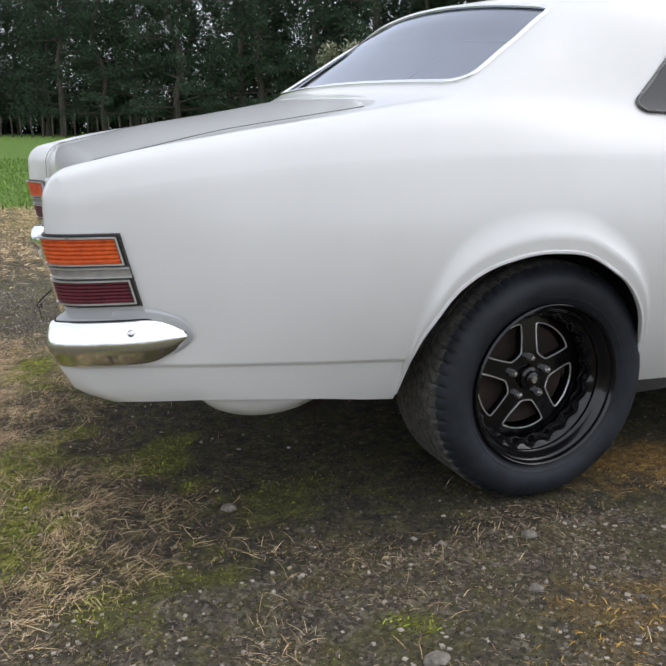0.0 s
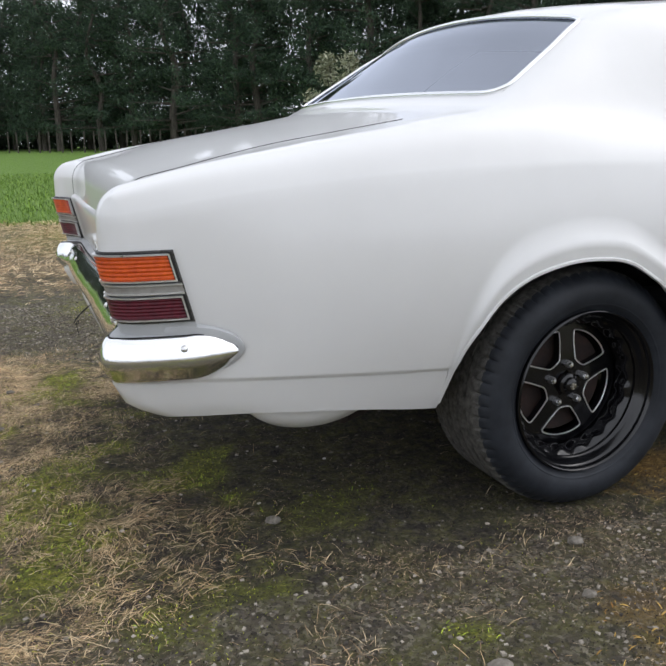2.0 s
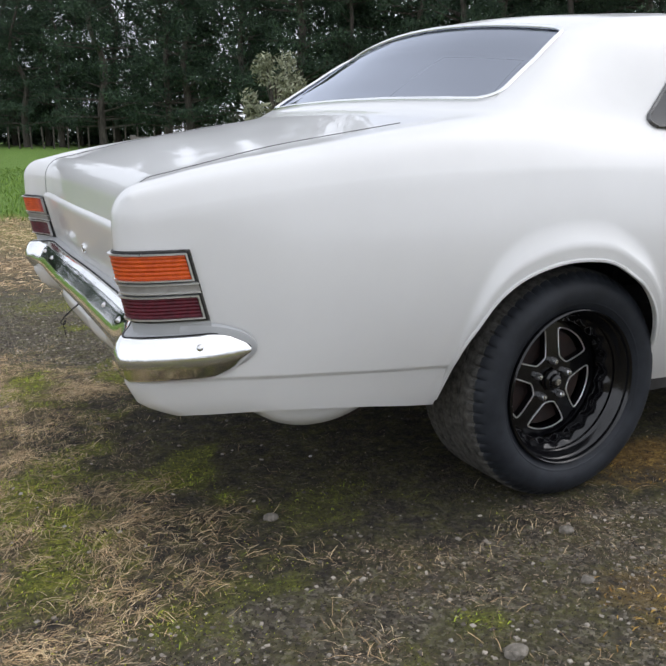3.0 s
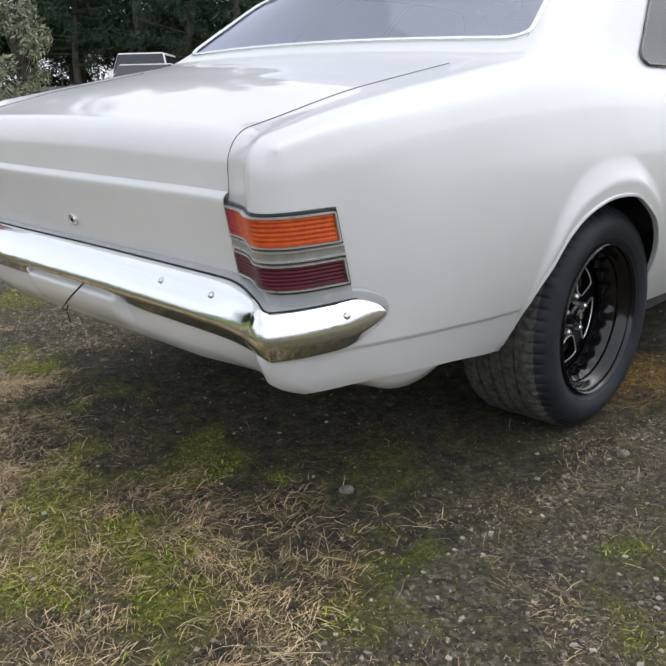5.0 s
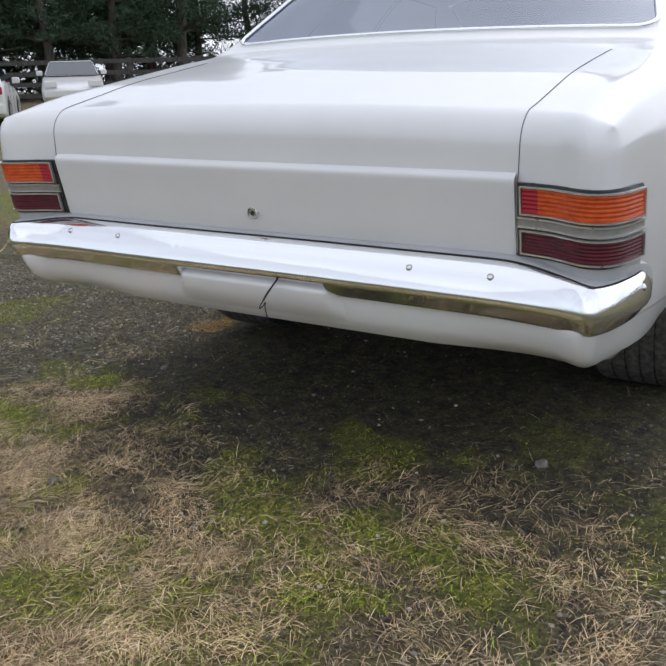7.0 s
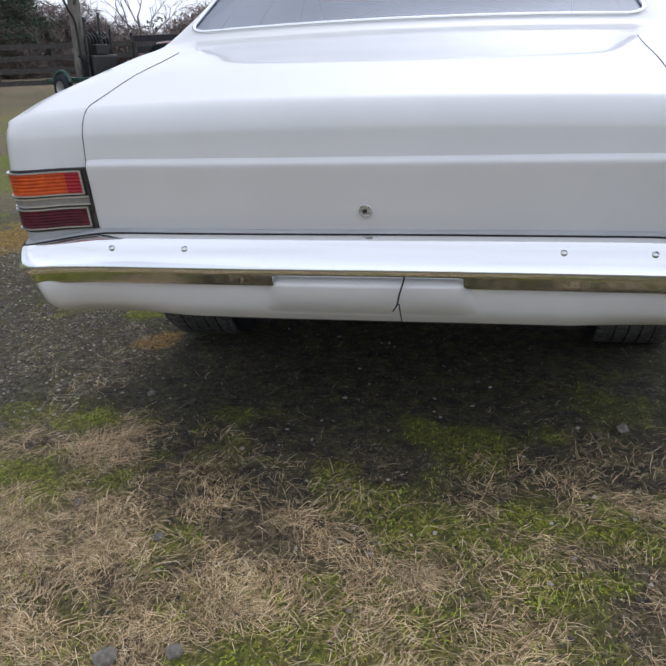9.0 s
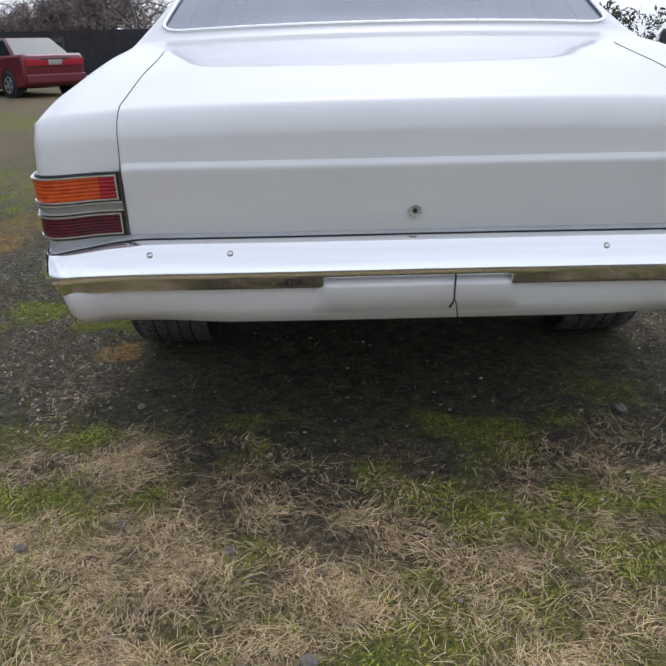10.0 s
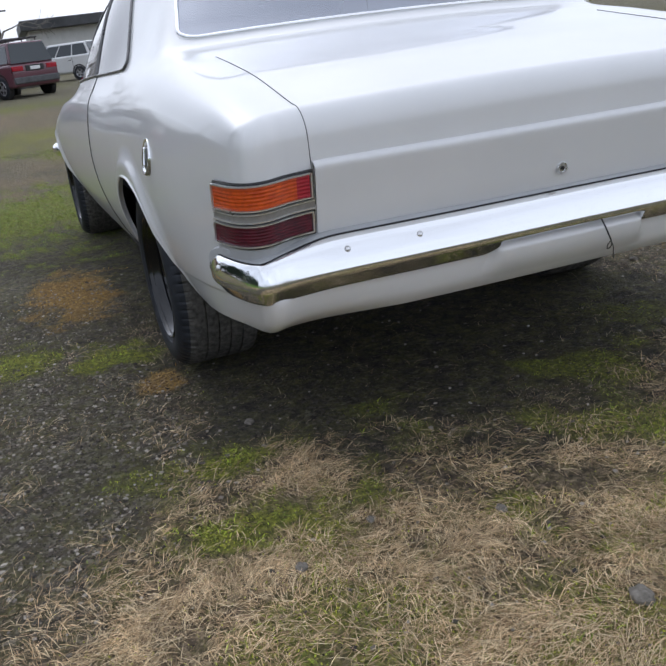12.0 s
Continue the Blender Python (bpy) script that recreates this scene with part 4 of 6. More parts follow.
def ground_material():
    m = shader("rough_ground", (0.1, 0.08, 0.06), 0.95)
    nt, lk = m.node_tree, m.node_tree.links
    p = nt.nodes["Principled BSDF"]
    co = nt.nodes.new("ShaderNodeTexCoord")

    def nz(scale, detail=6.0, rough=0.65):
        n = node(m, "ShaderNodeTexNoise", Scale=scale, Detail=detail, Roughness=rough)
        lk.new(co.outputs["Object"], n.inputs["Vector"])
        return n

    def ramp(src, stops):
        r = nt.nodes.new("ShaderNodeValToRGB")
        while len(r.color_ramp.elements) < len(stops):
            r.color_ramp.elements.new(0.5)
        for e, (pos, c) in zip(r.color_ramp.elements, stops):
            e.position, e.color = pos, (*c, 1)
        lk.new(src, r.inputs[0])
        return r.outputs[0]

    def mix(fac, a, b):
        x = nt.nodes.new("ShaderNodeMix")
        x.data_type = "RGBA"
        lk.new(fac, x.inputs["Factor"]), lk.new(a, x.inputs["A"]), lk.new(b, x.inputs["B"])
        return x.outputs["Result"]

    grain, mid, wide = nz(90, 6, 0.75), nz(18), nz(2.2)
    # soil colour, made near black to stand in for shade below the coupe
    shaded_dirt = ramp(grain.outputs[0], [(0.38, (0.0035, 0.0026, 0.0018)), (0.52, (0.015, 0.0115, 0.0075)), (0.68, (0.085, 0.066, 0.042))])
    straw = ramp(nz(55, 8, 0.8).outputs[0], [(0.34, (0.018, 0.012, 0.007)), (0.5, (0.150, 0.107, 0.063)), (0.67, (0.56, 0.42, 0.265))])
    green = ramp(nz(60, 8, 0.8).outputs[0], [(0.34, (0.026, 0.030, 0.003)), (0.5, (0.150, 0.165, 0.012)), (0.66, (0.40, 0.41, 0.045))])
    moss = ramp(nz(45, 7, 0.75).outputs[0], [(0.3, (0.08, 0.042, 0.012)), (0.5, (0.24, 0.14, 0.035)), (0.66, (0.46, 0.30, 0.09))])
    cells = node(m, "ShaderNodeTexVoronoi", Scale=105.0)
    lk.new(co.outputs["Object"], cells.inputs["Vector"])
    peb = ramp(cells.outputs["Color"], [(0.1, (0.045, 0.038, 0.029)), (0.65, (0.172, 0.145, 0.109)), (0.97, (0.42, 0.37, 0.30))])
    at = nt.nodes.new("ShaderNodeVertexColor")
    at.layer_name = "cover"
    sep = nt.nodes.new("ShaderNodeSeparateColor")
    lk.new(at.outputs["Color"], sep.inputs[0])

    def edge(src, width=0.35):
        """A share broken up by the middle noise."""
        a = nt.nodes.new("ShaderNodeMath")
        a.operation = "ADD"
        lk.new(src, a.inputs[0])
        s = nt.nodes.new("ShaderNodeMath")
        s.operation = "MULTIPLY_ADD"
        lk.new(mid.outputs[0], s.inputs[0])
        s.inputs[1].default_value, s.inputs[2].default_value = 1.2, -0.6
        lk.new(s.outputs[0], a.inputs[1])
        r = nt.nodes.new("ShaderNodeMapRange")
        r.inputs[1].default_value, r.inputs[2].default_value = 0.5 - width, 0.5 + width
        lk.new(a.outputs[0], r.inputs[0])
        return r.outputs[0]

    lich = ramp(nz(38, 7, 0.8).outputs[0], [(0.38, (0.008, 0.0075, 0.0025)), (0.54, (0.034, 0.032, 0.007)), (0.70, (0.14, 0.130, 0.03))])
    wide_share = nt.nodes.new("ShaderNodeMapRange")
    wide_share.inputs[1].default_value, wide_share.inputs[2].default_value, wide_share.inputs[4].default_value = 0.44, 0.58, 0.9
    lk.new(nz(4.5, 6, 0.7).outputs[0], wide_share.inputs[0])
    shaded_dirt = mix(wide_share.outputs[0], shaded_dirt, lich)
    c = mix(edge(sep.outputs[2], 0.8), shaded_dirt, peb)
    growth = ramp(nz(42, 7, 0.8).outputs[0], [(0.36, (0.022, 0.021, 0.006)), (0.52, (0.090, 0.084, 0.022)), (0.68, (0.24, 0.22, 0.065))])
    spread = nt.nodes.new("ShaderNodeMapRange")
    spread.inputs[1].default_value, spread.inputs[2].default_value, spread.inputs[4].default_value = 0.47, 0.62, 0.75
    lk.new(nz(6.5, 7, 0.72).outputs[0], spread.inputs[0])
    # growth keeps to the gravel, so the painted shade below the coupe stays dark
    held = nt.nodes.new("ShaderNodeMath")
    held.operation = "MULTIPLY"
    lk.new(spread.outputs[0], held.inputs[0]), lk.new(sep.outputs[2], held.inputs[1])
    c = mix(held.outputs[0], c, growth)
    c = mix(edge(sep.outputs[0]), c, straw)
    c = mix(edge(sep.outputs[1], 0.6), c, green)
    lawn = ramp(nz(25, 8, 0.8).outputs[0], [(0.3, (0.045, 0.095, 0.008)), (0.5, (0.10, 0.19, 0.018)), (0.7, (0.18, 0.30, 0.035))])
    far = nt.nodes.new("ShaderNodeMapRange")
    far.inputs[1].default_value, far.inputs[2].default_value = 1.1, 1.8
    lk.new(sep.outputs[1], far.inputs[0])
    c = mix(far.outputs[0], c, lawn)
    c = mix(edge(at.outputs["Alpha"]), c, moss)
    lk.new(c, p.inputs["Base Color"])
    b = node(m, "ShaderNodeBump", Strength=0.9, Distance=0.02)
    lk.new(grain.outputs[0], b.inputs["Height"])
    b2 = node(m, "ShaderNodeBump", Strength=0.6, Distance=0.03)
    lk.new(mid.outputs[0], b2.inputs["Height"])
    lk.new(b.outputs[0], b2.inputs["Normal"])
    lk.new(b2.outputs[0], p.inputs["Normal"])
    return m


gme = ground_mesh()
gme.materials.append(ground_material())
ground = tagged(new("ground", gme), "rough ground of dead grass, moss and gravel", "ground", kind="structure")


def island_color(name, low, high, rough=0.8, mid=None):
    """A colour that changes from blade to blade or stone to stone."""
    m = shader(name, low, rough)
    g = m.node_tree.nodes.new("ShaderNodeNewGeometry")
    r = m.node_tree.nodes.new("ShaderNodeValToRGB")
    if mid:
        r.color_ramp.elements.new(0.5).color = (*mid, 1)
    r.color_ramp.elements[0].color, r.color_ramp.elements[-1].color = (*low, 1), (*high, 1)
    m.node_tree.links.new(g.outputs["Random Per Island"], r.inputs[0])
    co = m.node_tree.nodes.new("ShaderNodeTexCoord")
    n = node(m, "ShaderNodeTexNoise", Scale=7.0, Detail=5.0, Roughness=0.7)
    m.node_tree.links.new(co.outputs["Object"], n.inputs["Vector"])
    k = m.node_tree.nodes.new("ShaderNodeMapRange")
    k.inputs[1].default_value, k.inputs[2].default_value, k.inputs[3].default_value, k.inputs[4].default_value = 0.3, 0.7, 0.55, 1.25
    m.node_tree.links.new(n.outputs[0], k.inputs[0])
    sc = m.node_tree.nodes.new("ShaderNodeVectorMath")
    sc.operation = "SCALE"
    m.node_tree.links.new(r.outputs[0], sc.inputs[0])
    m.node_tree.links.new(k.outputs[0], sc.inputs["Scale"])
    m.node_tree.links.new(sc.outputs[0], m.node_tree.nodes["Principled BSDF"].inputs["Base Color"])
    return m


rng = np.random.default_rng(4)


def scatter(lo, hi, count, want):
    """Random places in a rectangle, kept with the chance that want(cover) gives."""
    out = []
    for x, y in rng.uniform(lo, hi, (count, 2)):
        if rng.random() < want(x, y, cover(x, y)):
            out.append((x, y, rise(x, y) + bumps(x, y)))
    return np.array(out)


def blades(name, roots, length, width, lean, material, label, category, flat=False):
    """Bent, tapered blades of three joints each."""
    n = len(roots)
    flow = np.array([fbm(p[0], p[1], 2.2, 9.0) for p in roots]) * 5.0
    a = np.where(rng.random(n) < 0.6, flow + rng.normal(0, 0.6, n) + math.pi * (rng.random(n) < 0.5), rng.uniform(0, math.tau, n))
    ln = rng.uniform(*length, n)
    wd = rng.uniform(*width, n)
    tilt = rng.uniform(*lean, n)
    bend = rng.normal(0, 0.13, n)
    pts = [roots + np.array([0, 0, 0.001])]
    for k in (1, 2, 3):
        ang, t = a + bend * k / 3, np.clip(tilt - 0.35 * (k - 1) * np.sign(tilt), -0.25, 1.5)
        step = np.stack([np.cos(ang) * np.cos(t), np.sin(ang) * np.cos(t), np.sin(t)], 1) * (ln / 3)[:, None]
        q = pts[-1] + step
        q[:, 2] = np.maximum(q[:, 2], roots[:, 2] + 0.002)
        pts.append(q)
    side = np.stack([-np.sin(a), np.cos(a), np.full(n, 0.25)], 1)
    rows = [(p + side * (wd * w)[:, None], p - side * (wd * w)[:, None]) for p, w in zip(pts, (0.7, 1.0, 0.8))]
    verts = np.stack([rows[0][0], rows[0][1], rows[1][0], rows[1][1], rows[2][0], rows[2][1], pts[3]], 1).reshape(-1, 3)
    base = np.arange(n)[:, None] * 7
    quads = np.concatenate([base + np.array([0, 1, 3, 2]), base + np.array([2, 3, 5, 4])])
    tris = base + np.array([4, 5, 6])
    if flat:
        verts = np.stack([rows[0][0], rows[0][1], rows[2][1], rows[2][0]], 1).reshape(-1, 3)
        quads, tris = np.arange(n)[:, None] * 4 + np.arange(4), np.zeros((0, 3), int)
    me = bpy.data.meshes.new(name)
    me.from_pydata(verts.tolist(), [], quads.tolist() + tris.tolist())
    me.materials.append(material)
    return tagged(new(name, me), label, category, kind="stuff")


STRAW = island_color("straw", (0.17, 0.098, 0.045), (1.0, 0.81, 0.50), 0.7, (0.70, 0.485, 0.252))
BLADE = island_color("green_blade", (0.13, 0.19, 0.010), (0.55, 0.66, 0.05), 0.6, (0.33, 0.44, 0.022))
MOSSY = island_color("moss_blade", (0.22, 0.24, 0.010), (0.66, 0.70, 0.05), 0.8)
ORANGE = island_color("orange_moss", (0.22, 0.105, 0.02), (0.66, 0.43, 0.10), 0.8)
BROWN = island_color("brown_straw", (0.035, 0.024, 0.013), (0.78, 0.60, 0.40), 0.8, (0.200, 0.140, 0.082))
CRUMB = island_color("soil_crumb", (0.014, 0.010, 0.006), (0.16, 0.125, 0.085), 0.9, (0.035, 0.027, 0.017))
blades("dead_grass", scatter((-1.75, -1.7), (0.7, 2.3), 480000, lambda x, y, c: 0.95 * c[0] * (1 - 0.75 * min(1, c[1])) * (0.62 + 1.3 * fbm(x, y, 5.0, 41.0))), (0.014, 0.066), (0.00025, 0.00065), (-0.05, 0.40), STRAW, "matted dead straw-coloured grass", "grass")
# pale litter is thinned below the coupe to keep that ground dark
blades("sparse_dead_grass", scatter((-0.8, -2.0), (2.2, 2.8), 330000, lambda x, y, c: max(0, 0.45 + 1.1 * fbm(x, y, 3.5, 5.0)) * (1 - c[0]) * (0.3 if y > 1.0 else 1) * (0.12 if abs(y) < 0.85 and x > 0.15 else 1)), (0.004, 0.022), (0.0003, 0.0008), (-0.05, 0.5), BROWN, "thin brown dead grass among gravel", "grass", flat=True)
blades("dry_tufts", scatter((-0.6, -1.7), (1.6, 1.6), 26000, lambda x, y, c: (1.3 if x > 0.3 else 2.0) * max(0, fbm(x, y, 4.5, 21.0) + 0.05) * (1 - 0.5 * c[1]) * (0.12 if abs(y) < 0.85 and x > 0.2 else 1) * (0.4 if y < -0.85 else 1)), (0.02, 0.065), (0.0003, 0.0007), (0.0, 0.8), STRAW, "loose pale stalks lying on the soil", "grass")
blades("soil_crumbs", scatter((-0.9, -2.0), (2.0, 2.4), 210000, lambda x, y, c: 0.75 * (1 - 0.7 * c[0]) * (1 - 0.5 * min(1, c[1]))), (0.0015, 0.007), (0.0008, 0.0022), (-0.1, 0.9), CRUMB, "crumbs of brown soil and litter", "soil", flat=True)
blades("dry_field", scatter((-2.2, 2.2), (1.8, 8.8), 42000, lambda x, y, c: 0.8 * c[0] * min(1, max(0, (x + 2.3) / 0.8), max(0, (1.9 - x) / 0.8)) * min(1, max(0, (y - 2.1) / 0.8 + 0.4 * fbm(x, y, 1.5, 9.0)))), (0.04, 0.12), (0.0015, 0.003), (-0.05, 0.35), STRAW, "dry straw-coloured field edge", "grass")
blades("green_grass", scatter((-1.75, -1.7), (2.6, 2.6), 190000, lambda x, y, c: 0.7 * min(1, c[1]) ** 1.5 * max(0, 0.4 + 1.6 * fbm(x, y, 9.0, 15.0))), (0.005, 0.022), (0.0005, 0.0012), (0.2, 1.2), BLADE, "short green grass tufts", "grass")
blades("moss", scatter((-1.75, -1.8), (2.6, 2.6), 230000, lambda x, y, c: 0.8 * min(1, c[1]) + 0.2 * c[0] + 0.5 * max(0, fbm(x, y, 1.6, 12.0) - 0.18) * (0 if abs(y) < 0.85 and x > 0.2 else 1 if y < 0.9 else 0.3)), (0.002, 0.008), (0.0006, 0.0014), (0.1, 1.2), MOSSY, "yellow-green moss", "moss", flat=True)
blades("orange_growth", scatter((0.6, -1.7), (3.6, 3.4), 90000, lambda x, y, c: 0.8 * c[3]), (0.005, 0.022), (0.0007, 0.002), (0.0, 1.0), ORANGE, "orange-brown dying ground cover", "grass")
TURF = island_color("turf_blade", (0.07, 0.13, 0.008), (0.32, 0.43, 0.03), 0.6, (0.17, 0.27, 0.012))
blades("far_grass", scatter((2.5, 0.2), (11, 7), 330000, lambda x, y, c: min(1, c[1])), (0.010, 0.030), (0.0008, 0.0018), (0.3, 1.2), TURF, "patches of short green grass", "grass", flat=True)
blades("lawn", scatter((-4, 8), (13, 22), 60000, lambda x, y, c: 0.9 * min(1, c[1]) if y > 8 + 0.1 * x else 0), (0.05, 0.14), (0.004, 0.008), (0.6, 1.5), island_color("lawn_blade", (0.07, 0.15, 0.012), (0.22, 0.36, 0.04), 0.6), "bright green field grass", "grass", flat=True)


def stones(name, roots, size, material, label):
    """Small uneven lumps, eight corners each."""
    n = len(roots)
    base = np.array([(x, y, z) for z in (-1, 1) for x, y in ((-1, -1), (1, -1), (1, 1), (-1, 1))], float) * 0.6
    top = np.array([(0, 0, 0.95)])
    shape = np.concatenate([base, top])
    verts = shape[None] * rng.uniform(0.6, 1.3, (n, 9, 3))
    s = rng.uniform(0, 1, n) ** 2.5 * (size[1] - size[0]) + size[0]
    verts *= (np.stack([s, s * rng.uniform(0.6, 1.1, n), s * rng.uniform(0.35, 0.75, n)], 1))[:, None]
    a = rng.uniform(0, math.tau, n)
    c, d = np.cos(a)[:, None], np.sin(a)[:, None]
    verts[..., 0], verts[..., 1] = verts[..., 0] * c - verts[..., 1] * d, verts[..., 0] * d + verts[..., 1] * c
    verts += roots[:, None]
    b = np.arange(n)[:, None] * 9
    quads = np.concatenate([b + np.array(q) for q in ((0, 1, 5, 4), (1, 2, 6, 5), (2, 3, 7, 6), (3, 0, 4, 7))])
    tris = np.concatenate([b + np.array(q) for q in ((4, 5, 8), (5, 6, 8), (6, 7, 8), (7, 4, 8))])
    me = bpy.data.meshes.new(name)
    me.from_pydata(verts.reshape(-1, 3).tolist(), [], quads.tolist() + tris.tolist())
    me.materials.append(material)
    return tagged(new(name, me), label, "gravel", kind="stuff")


PEBBLE = island_color("pebble", (0.045, 0.038, 0.030), (0.50, 0.450, 0.375), 0.9, (0.160, 0.137, 0.107))
stones("gravel", scatter((-0.9, -2.1), (2.6, 2.8), 70000, lambda x, y, c: (0.06 + (0.9 if y > 0 else 0.55) * c[2] * (1 - c[0])) * (0.4 if abs(y) < 0.75 and x > 0.2 else 1)), (0.0015, 0.0095), PEBBLE, "grey gravel pressed into the soil")
CHIP = island_color("chip", (0.22, 0.205, 0.18), (0.60, 0.575, 0.53), 0.85, (0.36, 0.34, 0.31))
stones("pale_chips", scatter((-0.9, -2.1), (2.4, 2.8), 30000, lambda x, y, c: (0.003 + 0.08 * c[2]) * (1 if y > 0.95 else 0.12 if abs(y) < 0.85 else 0.3) * (1 - 0.8 * c[0]) * max(0.1, 0.6 + 1.2 * fbm(x, y, 4.0, 61.0))), (0.002, 0.0075), CHIP, "pale stone chips among the gravel")
LUMP = vary(shader("stone", (0.2, 0.19, 0.18), 0.9), 60, (0.10, 0.088, 0.072), (0.27, 0.245, 0.205), bump=0.6)


def stone(x, y, r, tint=1.0):
    bm = bmesh.new()
    bmesh.ops.create_icosphere(bm, subdivisions=3, radius=r)
    for v in bm.verts:
        k = 1 + 0.35 * noise.noise(v.co * (1.6 / r) + Vector((x * 9, y * 7, 0)))
        v.co = Vector((v.co.x * k * 1.2, v.co.y * k, v.co.z * k * 0.65))
    ob = part("stone", bm, LUMP, smooth=50)
    ob.location = (x, y, bumps(x, y) + 0.25 * r)
    return tagged(ob, "rounded grey-brown stone lying in dry grass", "stone", "loose stones")


for x, y, r in ((-0.705, 0.36, 0.021), (-0.672, 0.245, 0.015), (-0.29, 0.88, 0.014), (-0.33, 0.42, 0.012), (0.47, 0.78, 0.014), (0.52, -1.36, 0.020), (0.32, -0.62, 0.016), (-0.20, 0.68, 0.010), (0.95, -1.02, 0.016), (0.83, -1.22, 0.014), (1.22, -1.22, 0.022)):
    stone(x, y, r)

# ---- the belt of dark pines, with its trunks ----
BARK = vary(shader("bark", (0.06, 0.05, 0.042), 0.95), 6, (0.03, 0.026, 0.022), (0.11, 0.095, 0.08), stretch=(3, 3, 0.5), bump=0.6)
PALEBARK = vary(shader("pale_bark", (0.2, 0.18, 0.16), 0.9), 5, (0.10, 0.09, 0.08), (0.26, 0.24, 0.21), stretch=(3, 3, 0.5), bump=0.5)
NEEDLE = island_color("pine_needles", (0.012, 0.029, 0.018), (0.062, 0.112, 0.052), 0.8, (0.029, 0.060, 0.032))
OLIVE = island_color("olive_leaves", (0.13, 0.15, 0.09), (0.42, 0.44, 0.30), 0.7, (0.25, 0.27, 0.17))


def clumps(centres, radius, size, per, flat=0.7, thin=0.35):
    """Many small leaf-like faces gathered round each centre."""
    c = np.repeat(np.array(centres), per, 0)
    n = len(c)
    d = rng.normal(0, 1, (n, 3))
    d /= np.linalg.norm(d, axis=1)[:, None]
    c = c + d * (np.repeat(np.array(radius), per) * rng.uniform(0.2, 1.0, n) ** 0.6)[:, None] * np.array([1, 1, flat])
    a, b = rng.normal(0, 1, (n, 3)), rng.normal(0, 1, (n, 3))
    a /= np.linalg.norm(a, axis=1)[:, None]
    b /= np.linalg.norm(b, axis=1)[:, None]
    s = rng.uniform(*size, n)[:, None]
    verts = np.stack([c - a * s, c + b * s * thin, c + a * s, c - b * s * thin], 1).reshape(-1, 3)
    faces = (np.arange(n)[:, None] * 4 + np.arange(4)).tolist()
    return verts.tolist(), faces


def leafy(name, verts, faces, material, parent, label=""):
    me = bpy.data.meshes.new(name)
    me.from_pydata(verts, [], faces)
    me.materials.append(material)
    ob = new(name, me)
    ob.parent = parent
    return tagged(ob, label) if label else ob


def pine(seed, height, bare):
    r = random.Random(seed)
    tree = thing("pine_tree", "tall dark green pine with bare lower trunk", "tree", group="pine belt")
    bm = bmesh.new()
    lean = [(r.uniform(-0.15, 0.15) * k, r.uniform(-0.15, 0.15) * k, height * k / 5) for k in range(6)]
    add_tube(bm, spline(lean, 3), [0.22 * (1 - 0.85 * k / 15) for k in range(16)], 8)
    centres, radii = [], []
    for k in range(96):
        t = r.random() ** 1.15
        z = bare + (height - bare) * t
        reach = (0.45 + 2.5 * (1 - t) ** 0.7) * r.uniform(0.55, 1.05)
        a = r.uniform(0, math.tau)
        tip = Vector((math.cos(a) * reach, math.sin(a) * reach, z + 0.25 * reach * r.uniform(-0.5, 0.6)))
        if k % 2 == 0:
            add_tube(bm, [(0, 0, z - 0.2), tip * 0.5 + Vector((0, 0, z * 0.5 - 0.1)), tip], [0.05, 0.035, 0.012], 5)
        for f in (0.45, 0.8, 1.0):
            centres.append((tip.x * f, tip.y * f, z + (tip.z - z) * f)), radii.append(0.38 + 0.30 * r.random())
    part("trunk", bm, BARK, tree, smooth=60)
    leafy("crown", *clumps(centres, radii, (0.05, 0.15), 62, 0.7, 0.20), NEEDLE, tree, "dense dark needles with gaps")
    return tree


pines = [pine(1, 10.5, 1.5), pine(2, 11.5, 2.0), pine(3, 9.8, 1.2), pine(4, 11.0, 2.5)]
spots = []
for row in range(2):
    for k in range(24):
        t = (k + 0.5 * row + rng.uniform(-0.25, 0.25)) / 23
        x, y = -16 + 44 * t + 2.2 * row, 62 - 36 * t + 2.6 * row
        spots.append((t, x + rng.uniform(-0.6, 0.6), y + rng.uniform(-0.6, 0.6)))
for k in range(9):
    spots.append((1.0, 20.5 + 2.0 * k + rng.uniform(-0.5, 0.5), 37.0 - 1.6 * k + rng.uniform(-0.5, 0.5)))
for i, (t, x, y) in enumerate(spots):
    m = pose(x, y, rise(x, y) - 0.1, 0, 0, rng.uniform(0, 360)) @ Matrix.Diagonal((*([rng.uniform(0.85, 1.15)] * 3), 1))
    if i < 4:
        pines[i].matrix_basis = m
    else:
        copy_thing(pines[(i % 2) * 2 + (1 if t > 0.66 else 0)], m)

# scrub and younger pines behind the belt
cs, rs = [], []
for k in range(1500):
    t = rng.random()
    off = rng.uniform(5.5, 9.0)
    low = 2.6 if t > 0.55 and k % 4 else 0.0
    x, y = -19 + 50 * t + 0.64 * off, 64.5 - 40 * t + 0.77 * off
    cs.append((x, y, rise(x, y) + low + (9.5 - low) * rng.random() ** 1.5)), rs.append(rng.uniform(0.7, 1.5))
v, f = clumps(cs, rs, (0.12, 0.42), 45, 0.8, 0.3)
me = bpy.data.meshes.new("undergrowth")
me.from_pydata(v, [], f)
me.materials.append(NEEDLE)
tagged(new("undergrowth", me), "dark scrub and young pines behind the belt", "woods", kind="stuff")

